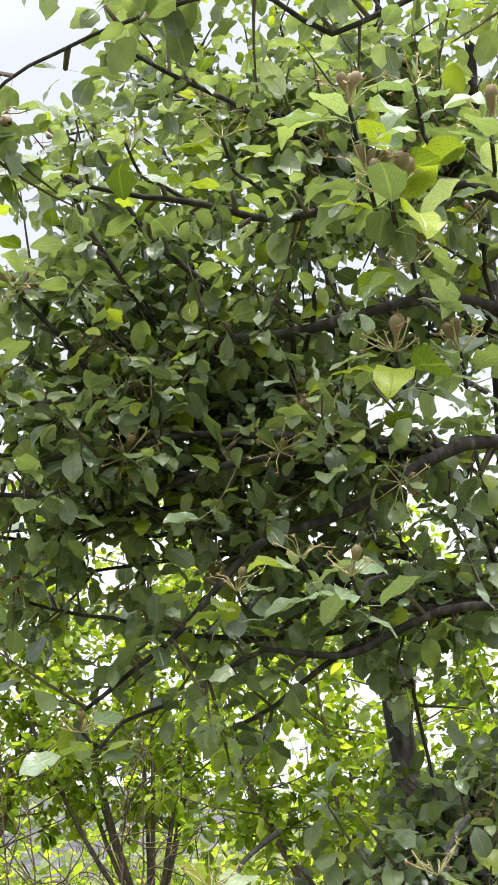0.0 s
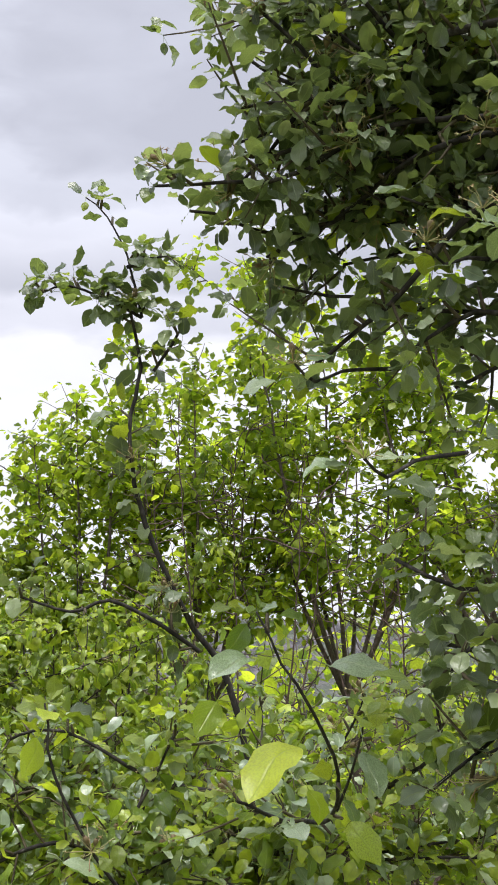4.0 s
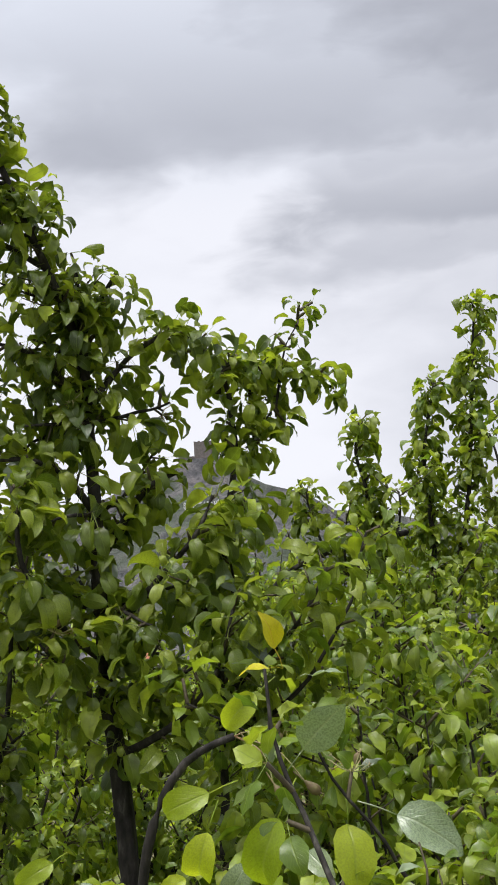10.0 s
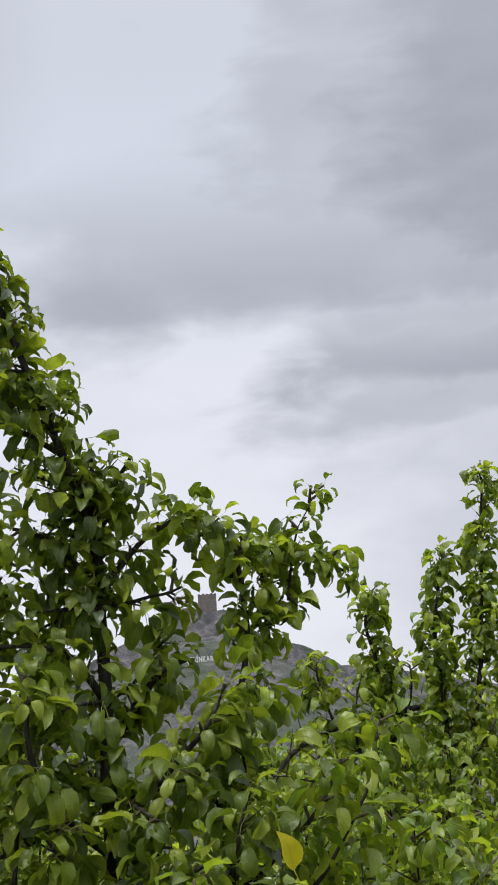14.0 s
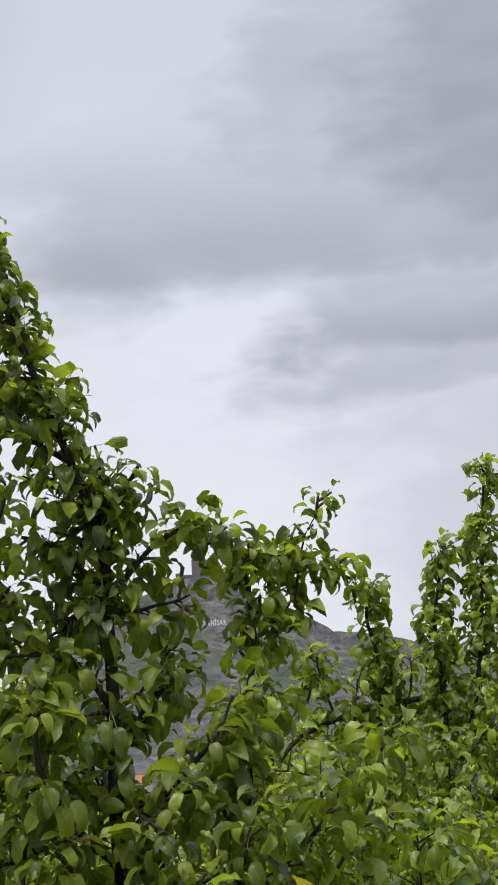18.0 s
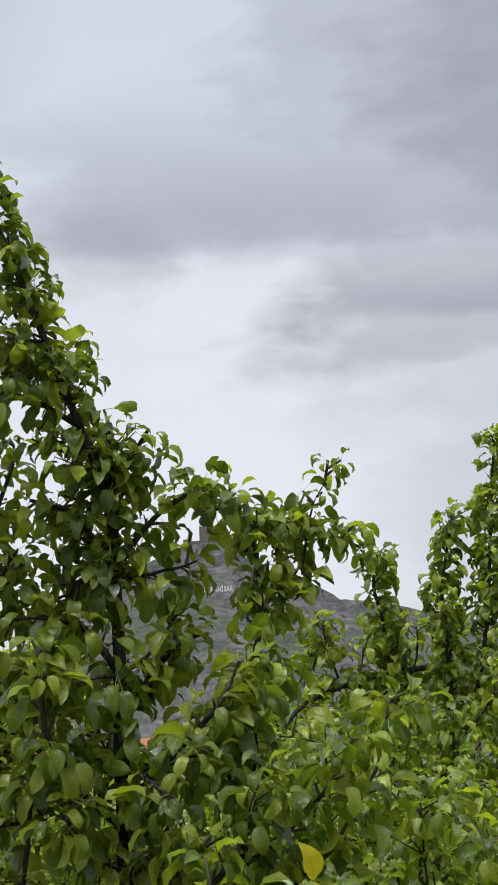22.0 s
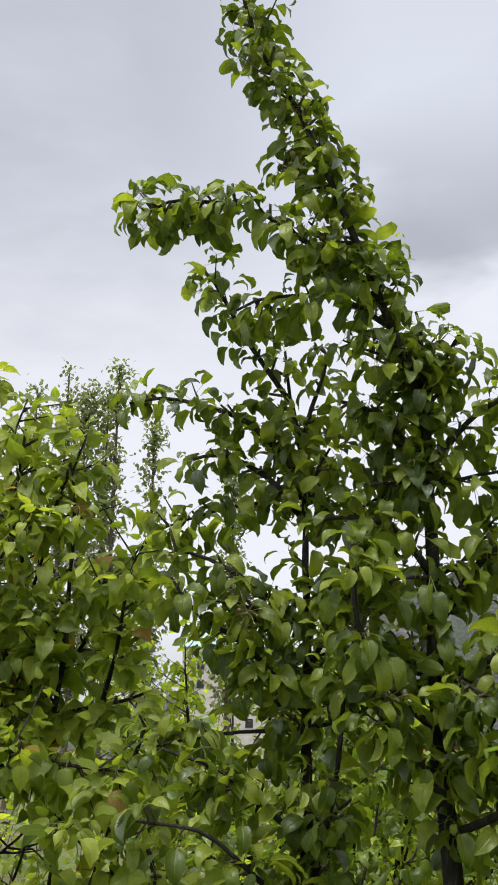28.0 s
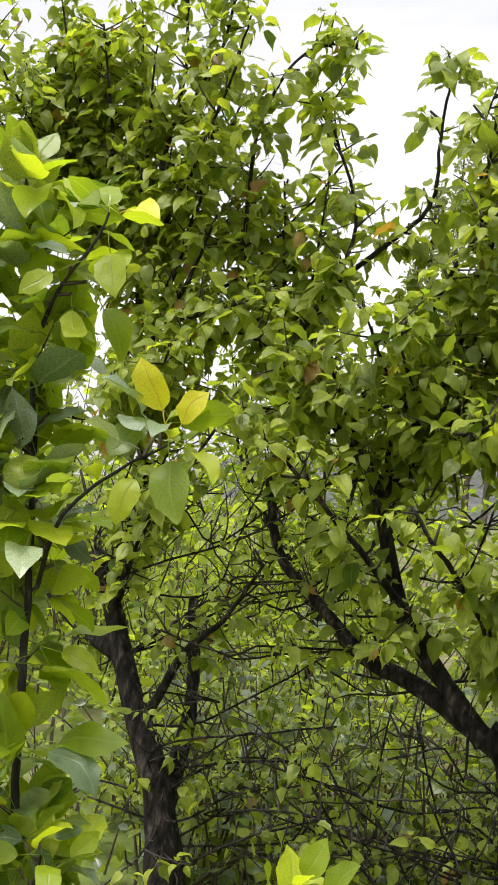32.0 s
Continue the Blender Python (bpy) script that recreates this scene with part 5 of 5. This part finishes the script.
# apricot trees on the far side of the path
TOPS = [(-2.81, 3.0, 2.74), (-2.95, 3.0, 2.78), (-2.65, 3.0, 2.8), (-2.88, 3.0, 2.6), (-2.75, 2.95, 2.55), (-2.6, 3.0, 2.65), (-2.78, 3.0, 2.88)] + [(-2.95 + 0.07 * k, 2.9 + 0.1 * (k % 3), 2.55 + 0.13 * ((5 * k) % 4)) for k in range(10)]
apr = wear(0.064, 22, 6, 17, (0.06, 0.2), droop=1.15, gap=0.021, rise=0.25)
inner = wear(0.055, 5, 4, 26, (0.06, 0.26), droop=0.9, gap=0.03, bare=0.6)
bare = wear(0.052, 1, 4, 20, (0.05, 0.22), droop=1.0, gap=0.03, bare=0.86)
grow("apricot_tree", [
    ([(-1.12, 3.2, 0), (-1.13, 3.18, 0.5), (-1.2, 3.12, 0.86), (-1.25, 3.1, 0.92)], 0.046, 0.034, None),
    ([(-1.2, 3.12, 0.87), (-1.37, 3.1, 0.97), (-1.5, 3.1, 1.02), (-1.6, 3.1, 1.05), (-1.78, 3.1, 1.19), (-1.89, 3.1, 1.29), (-1.95, 3.1, 1.5)], 0.027, 0.01, dict(inner, start=0.3)),
    ([(-1.25, 3.1, 0.9), (-1.41, 3.1, 1.07), (-1.5, 3.1, 1.18), (-1.57, 3.1, 1.38), (-1.63, 3.1, 1.52), (-1.71, 3.1, 1.68)], 0.026, 0.012, dict(inner, start=0.3)),
    ([(-1.57, 3.1, 1.38), (-1.58, 3.1, 1.64), (-1.56, 3.1, 1.86), (-1.55, 3.1, 2.02)], 0.014, 0.005, apr),
    ([(-1.54, 3.1, 1.5), (-1.44, 3.1, 1.62), (-1.34, 3.1, 1.7), (-1.19, 3.1, 1.74), (-1.04, 3.1, 1.78)], 0.012, 0.004, apr),
    ([(-1.57, 3.05, 1.5), (-1.72, 3.0, 1.66), (-1.88, 3.0, 1.76), (-1.97, 3.0, 1.97), (-2.03, 3.0, 2.18)], 0.014, 0.005, apr),
    ([(-1.88, 3.0, 1.76), (-1.75, 3.0, 1.97), (-1.59, 3.0, 2.1), (-1.47, 3.0, 2.2), (-1.46, 3.0, 2.38), (-1.45, 3.0, 2.58)], 0.01, 0.003, dict(apr, shoots=6, length=(0.06, 0.16))),
    ([(-1.71, 3.1, 1.68), (-1.8, 3.1, 1.85), (-1.95, 3.1, 2.0), (-2.06, 3.1, 2.2), (-2.12, 3.1, 2.4)], 0.01, 0.003, apr),
    ([(-1.5, 3.0, 1.7), (-1.45, 2.95, 1.85), (-1.38, 2.92, 1.98), (-1.3, 2.92, 2.1), (-1.24, 2.92, 2.2)], 0.008, 0.003, apr),
    ([(-1.3, 3.1, 1.7), (-1.25, 3.0, 1.85), (-1.15, 3.0, 1.95), (-1.1, 3.0, 2.05)], 0.007, 0.003, apr),
    ([(-1.19, 3.13, 0.83), (-1.12, 3.1, 1.0), (-1.05, 3.05, 1.2), (-1.0, 2.95, 1.5), (-0.95, 2.95, 1.7)], 0.02, 0.004, dict(apr, shoots=9, bare=0.4, start=0.45)),
    ([(-1.2, 3.1, 1.0), (-1.2, 2.9, 1.2), (-1.25, 2.75, 1.35), (-1.3, 2.7, 1.45)], 0.014, 0.004, dict(apr, shoots=9, bare=0.4, start=0.4)),
    ([(-1.4, 3.1, 1.1), (-1.5, 2.9, 1.3), (-1.6, 2.8, 1.45), (-1.7, 2.75, 1.55)], 0.012, 0.004, apr),
    ([(-1.0, 3.05, 1.4), (-0.95, 2.95, 1.45), (-0.9, 2.85, 1.4)], 0.008, 0.003, dict(apr, shoots=9)),
    ([(-1.22, 3.05, 1.73), (-1.18, 3.0, 1.85), (-1.18, 3.0, 2.05), (-1.18, 3.0, 2.25), (-1.2, 3.0, 2.33)], 0.007, 0.003, dict(apr, shoots=11)),
    ([(-1.1, 3.05, 1.76), (-1.05, 3.0, 1.88), (-1.03, 3.0, 2.03), (-1.0, 3.0, 2.11)], 0.006, 0.003, dict(apr, shoots=11)),
    ([(-1.36, 3.05, 1.7), (-1.31, 3.0, 1.97), (-1.28, 3.0, 2.13), (-1.25, 3.0, 2.2)], 0.006, 0.003, apr),
    ([(-2.03, 3.0, 2.1), (-1.98, 2.95, 2.4), (-1.85, 2.9, 2.56), (-1.74, 2.9, 2.59), (-1.66, 2.9, 2.57)], 0.006, 0.003, apr),
    ([(-1.75, 3.0, 1.97), (-1.68, 3.0, 2.15), (-1.75, 3.0, 2.38), (-1.82, 3.0, 2.52)], 0.006, 0.003, apr),
    ([(-1.34, 3.0, 2.2), (-1.36, 3.0, 2.35), (-1.33, 3.0, 2.48)], 0.005, 0.002, apr), ([(-1.25, 3.0, 2.15), (-1.2, 3.0, 2.3), (-1.17, 3.0, 2.4)], 0.005, 0.002, apr),
    ([(-1.4, 3.05, 1.8), (-1.33, 3.0, 2.0), (-1.34, 3.0, 2.21), (-1.33, 3.0, 2.4)], 0.006, 0.003, apr),
] + [(*limb, apr) for limb in reach([(-1.6, 3.1, 1.5), (-1.45, 3.1, 1.62), (-1.85, 3.05, 1.75), (-1.95, 3.1, 1.5), (-1.7, 3.1, 1.68), (-1.25, 3.1, 1.1)],
    [(aim.uniform(-2.1, -1.0), aim.uniform(2.7, 3.4), aim.uniform(1.45, 2.3)) for k in range(22)] + [(aim.uniform(-1.1, -0.88), aim.uniform(2.8, 3.3), aim.uniform(0.9, 1.65)) for k in range(10)])]
  + [(*limb, bare) for limb in reach([(-1.25 - 0.7 * k / 11 + 0.05 * math.sin(9 * k), 3.1, 0.92 + 0.42 * k / 11) for k in range(12)]
    + [(-1.3 - 0.4 * k / 9, 3.1, 0.95 + 0.72 * k / 9) for k in range(10)] + [(-1.12, 3.2, 0.35), (-1.14, 3.18, 0.6)],
    [(aim.uniform(-2.1, -1.1), aim.uniform(2.75, 3.5), aim.uniform(0.55, 1.6)) for k in range(40)], 0.0036, -0.15, 0.12)],
   "apricot", [(APRICOT, 0.87), (FAR_LEAF, 0.11), (YOUNG_TIP, 0.02)], BARK_APRICOT, 61, "old apricot tree with black rugged limbs and pointed leaves", group="apricot trees", twig_mat=TWIG_APRICOT, trunk_wobble=0.09, light=(0.05, -0.35, 0.95))
grow("apricot_tree", [
    ([(-2.03, 3.02, -0.02), (-2.07, 3.0, 0.3), (-2.13, 3.0, 0.58), (-2.21, 3.0, 0.75), (-2.29, 3.0, 0.92), (-2.35, 3.0, 1.07), (-2.44, 3.0, 1.22)], 0.062, 0.022, None),
    ([(-2.3, 3.0, 0.95), (-2.44, 3.0, 1.0), (-2.6, 3.0, 1.1), (-2.75, 3.0, 1.3)], 0.03, 0.01, inner),
    ([(-2.4, 3.05, 1.2), (-2.38, 3.1, 1.43), (-2.44, 3.1, 1.8), (-2.48, 3.1, 2.1), (-2.55, 3.1, 2.57), (-2.7, 3.1, 2.85)], 0.018, 0.005, apr),
    ([(-2.42, 3.1, 1.6), (-2.3, 3.0, 1.9), (-2.2, 3.0, 2.2), (-2.16, 3.0, 2.45), (-2.2, 3.0, 2.68)], 0.012, 0.004, apr),
    ([(-2.44, 3.1, 1.9), (-2.35, 3.0, 2.3), (-2.28, 3.0, 2.59), (-2.28, 3.0, 2.88)], 0.01, 0.004, apr),
    ([(-2.35, 3.0, 1.1), (-2.2, 2.9, 1.3), (-2.05, 2.85, 1.45), (-1.95, 2.85, 1.6)], 0.014, 0.004, dict(apr, bare=0.4)),
    ([(-2.2, 3.0, 0.8), (-2.05, 2.95, 1.0), (-1.9, 2.9, 1.1), (-1.8, 2.9, 1.25)], 0.014, 0.004, inner),
    ([(-2.12, 3.0, 0.5), (-2.2, 3.2, 0.8), (-2.3, 3.3, 1.1)], 0.03, 0.012, inner),
    ([(-2.28, 3.0, 2.5), (-2.12, 2.95, 2.67), (-2.03, 2.9, 2.8), (-1.95, 2.9, 2.88)], 0.006, 0.003, apr),
    ([(-2.3, 3.0, 1.7), (-2.15, 2.95, 1.8), (-2.0, 2.9, 1.85), (-1.85, 2.9, 1.82)], 0.009, 0.003, apr),
] + [(*limb, apr) for limb in reach([(-2.4, 3.05, 1.3), (-2.42, 3.1, 1.6), (-2.44, 3.1, 1.9), (-2.3, 3.0, 1.9), (-2.48, 3.1, 2.1)],
    [(aim.uniform(-2.95, -1.8), aim.uniform(2.7, 3.4), aim.uniform(1.6, 2.9)) for k in range(20)] + TOPS)]
  + [(*limb, bare) for limb in reach([(-2.08 - 0.36 * k / 13, 3.0, 0.4 + 0.8 * k / 13) for k in range(14)] + [(-2.3 - 0.4 * k / 6, 3.0, 0.95 + 0.25 * k / 6) for k in range(7)],
    [(aim.uniform(-2.7, -1.6), aim.uniform(2.75, 3.5), aim.uniform(0.5, 1.6)) for k in range(32)], 0.0036, -0.15, 0.12)],
   "apricot", [(APRICOT, 0.87), (FAR_LEAF, 0.11), (YOUNG_TIP, 0.02)], BARK_APRICOT, 62, "old apricot tree with a forked dark trunk and pointed leaves", group="apricot trees", twig_mat=TWIG_APRICOT, trunk_wobble=0.09, light=(0.05, -0.35, 0.95))
for x, y, seed in ((-1.8, 7.2, 63), (-4.0, 7.0, 64), (-0.9, 5.0, 65)):
    grow("apricot_tree", random_limbs((x, y), 0.8, 2.6 if seed != 65 else 1.85, 0.9, 10, seed, wear(0.07, 12, 5, 14, (0.15, 0.35), droop=1.0, gap=0.035), 0.05, twigs=2 if seed == 63 else 0),
         "apricot", [(FAR_LEAF, 0.6), (APRICOT, 0.4)], BARK_APRICOT, seed, "apricot tree with light green leaves", group="apricot trees", parts=120, plain=True)

# pear sapling at the edge of the path
sap = wear(0.116, 34, 6, 15, (0.06, 0.18), droop=0.5)
sapling = grow("pear_sapling", [
    ([(-1.63, 1.97, 0), (-1.65, 1.95, 0.71), (-1.67, 1.95, 0.93), (-1.68, 1.95, 1.13), (-1.69, 1.95, 1.33), (-1.73, 1.95, 1.59), (-1.75, 1.95, 1.82), (-1.78, 1.95, 2.0)], 0.011, 0.004, dict(sap, start=0.3)),
    ([(-1.66, 1.94, 1.24), (-1.58, 1.9, 1.38), (-1.44, 1.9, 1.48), (-1.365, 1.9, 1.52)], 0.005, 0.002, wear(0.09, 16, 3, 0)),
    ([(-1.65, 1.95, 0.5), (-1.6, 1.92, 0.62), (-1.56, 1.9, 0.72), (-1.54, 1.9, 0.8)], 0.005, 0.002, wear(0.09, 40, 4, 0)),
    ([(-1.73, 1.94, 1.68), (-1.63, 1.9, 1.78), (-1.55, 1.9, 1.86), (-1.52, 1.9, 1.9)], 0.005, 0.002, wear(0.09, 20, 3, 0)),
], "ovate", [(SAPLING, 0.62), (PALE, 0.12), (PEAR_YOUNG, 0.16), (PEAR, 0.1)], BARK, 71, "pear sapling with large bright green leaves beside the path", group="orchard trees")
for i, (mat, root, out, up, size) in enumerate((
        (YELLOW, (-1.365, 1.9, 1.52), (-0.25, -0.15, 0.9), (0.2, -0.95, 0.1), 0.095), (YELLOW, (-1.355, 1.9, 1.52), (0.5, -0.15, 0.8), (0, -0.95, 0.2), 0.075),
        (SAPLING, (-1.365, 1.9, 1.52), (0.3, -0.2, -0.85), (0.2, -0.9, 0.2), 0.115), (SAPLING, (-1.415, 1.9, 1.48), (-0.2, -0.2, -0.85), (0.2, -0.9, 0.2), 0.085),
        (SAPLING, (-1.52, 1.9, 1.9), (-0.85, -0.2, 0.35), (0.3, -0.6, 0.7), 0.09), (YELLOW, (-1.52, 1.9, 1.9), (0.9, -0.2, 0.0), (0, -0.6, 0.7), 0.075),
        (SAPLING, (-1.54, 1.9, 1.87), (0.35, -0.2, -0.8), (0.3, -0.9, 0.2), 0.095), (PALE, (-1.58, 1.9, 1.83), (-0.9, -0.2, 0.0), (0.1, -0.6, 0.8), 0.075))):
    hero_leaf(sapling, "ovate", i % 8, mat, root, out, up, size)
grow("pear_sapling", [
    ([(-0.99, 1.9, 0), (-1.0, 1.9, 0.5), (-1.02, 1.9, 0.8), (-1.03, 1.9, 0.88)], 0.006, 0.002, wear(0.09, 40, 6, 6, (0.05, 0.1), start=0.6)),
], "ovate", [(SAPLING, 1.0)], BARK, 72, "small pear sapling with bright leaves", group="orchard trees")


# thicket of weeds and saplings under and behind the trees
def thicket(name, x0, x1, y0, y1, high, n, size, mats, seed, label):
    f = Foliage(seed)
    for _ in range(n):
        x, y = f.rng.uniform(x0, x1), f.rng.uniform(y0, y1)
        h = high * f.rng.uniform(0.55, 1.0)
        f.shoot((x, y, 0), (0.25 * f.rng.standard_normal(), 0.25 * f.rng.standard_normal(), 1), h, size, size * 0.6, 0.3, 0.003, 0.3, 0.3, 0.15)
    top = tagged(new(name), label, "undergrowth", kind="stuff")
    v, t = merge(f.twigs)
    part("stems", mesh_of("stems", v, t, TWIG), TWIG, top, kind="stuff")
    clothe(f, top, np.zeros(3), "round", mats, 0, True)


thicket("undergrowth", -7.5, 0.5, 5.5, 9.0, 1.5, 330, 0.095, [(WEED, 1.0)], 81, "bright green thicket of weeds and saplings")
thicket("undergrowth", 0.5, 7.0, 5.5, 8.0, 1.7, 240, 0.095, [(FAR_LEAF, 1.0)], 82, "bright green thicket behind the pear trees")
thicket("undergrowth", -3.6, 1.2, 3.7, 5.4, 0.95, 460, 0.065, [(WEED, 0.5), (PEAR, 0.35), (PEAR_OLD, 0.15)], 83, "low green weeds under the trees")
thicket("undergrowth", -2.7, -0.9, 3.55, 4.4, 1.25, 150, 0.06, [(PEAR, 0.6), (PEAR_OLD, 0.4)], 91, "shaded dark green saplings behind the apricot trunks")
thicket("undergrowth", 2.6, 7.5, -0.5, 5.5, 1.9, 330, 0.08, [(FAR_LEAF, 1.0)], 84, "green thicket beside the old pear tree")
thicket("undergrowth", -10, -4.2, 4.5, 9.0, 2.6, 170, 0.115, [(WEED, 1.0)], 85, "tall bright green saplings past the apricot trees")
thicket("undergrowth", 8, 20, -4, 14, 3.2, 230, 0.22, [(FAR_LEAF, 0.7), (POPLAR, 0.3)], 87, "tall green hedge past the broadleaf trees")
thicket("undergrowth", -20, -9, -2, 12, 3.2, 190, 0.22, [(FAR_LEAF, 0.7), (POPLAR, 0.3)], 88, "tall green hedge past the apricot trees")
thicket("undergrowth", 3.2, 17, 7.5, 16, 4.0, 270, 0.2, [(FAR_LEAF, 0.7), (POPLAR, 0.3)], 89, "tall young trees beyond the orchard")
thicket("undergrowth", -18, -6.5, 9, 16, 3.6, 170, 0.2, [(FAR_LEAF, 0.7), (POPLAR, 0.3)], 79, "tall young trees behind the apricots")
thicket("undergrowth", -22, 22, 12, 26, 2.2, 260, 0.2, [(FAR_LEAF, 0.6), (POPLAR, 0.4)], 86, "belt of green bushes beyond the orchard")


# ---- far poplars ----
def poplar(x, y, high, seed):
    f = Foliage(seed)
    top = tagged(new("poplar"), "tall slender poplar far behind the orchard", "tree", "poplar row")
    top.location = (x, y, -0.4)
    line = smooth_line([(0, 0, 0), (0.1, 0, high * 0.5), (0.05, 0, high)], 0.6)
    v, t = tube(line, 0.16, 0.03, 7)
    part("trunk", mesh_of("trunk", v, t, GREY_TWIG), GREY_TWIG, top)
    for k in range(58):
        s = f.rng.uniform(0.2, 0.98)
        a = f.rng.uniform(0, 6.28)
        reach = (0.4 + 1.0 * (1 - s)) * f.rng.uniform(0.5, 1)
        p = np.array([0.1 * s, 0, high * s])
        q = p + [math.cos(a) * reach * 0.6, math.sin(a) * reach * 0.6, reach * 1.6]
        f.twigs.append(tube(np.array([p, (p + q) / 2 + [0, 0, -0.1], q]), 0.03, 0.012, 4))
        for _ in range(int(30 * (0.6 + reach))):
            w = 1 - 0.55 * f.rng.uniform() ** 1.5
            r = p * (1 - w) + q * w + f.rng.standard_normal(3) * 0.2
            f.leaf(r, f.rng.standard_normal(3), 0.23, 0.3)
    v, t = merge(f.twigs)
    part("branch_tangle", mesh_of("branch_tangle", v, t, GREY_TWIG), GREY_TWIG, top, kind="stuff")
    clothe(f, top, np.zeros(3), "round", [(POPLAR, 1.0)], 0, True)


for i, (x, y, h) in enumerate(((-20.8, 45, 17.4), (-19.6, 45.5, 18.2), (-18.5, 45, 17.2), (-17.9, 46, 17.5), (-17.1, 45, 18.2), (-15.4, 45, 15.5), (-12.2, 46, 14.0), (-22.4, 46, 15.5), (-23.5, 47, 13.0))):
    poplar(x, y, h, 90 + i)

house(-60, 330, -3, 14, 9, 6, TILE, 12)
house(-33, 420, 0, 13, 9, 6, TILE, -10)
house(-50, 190, 6, 14, 9, 13.5, BLUE_ROOF, 5)
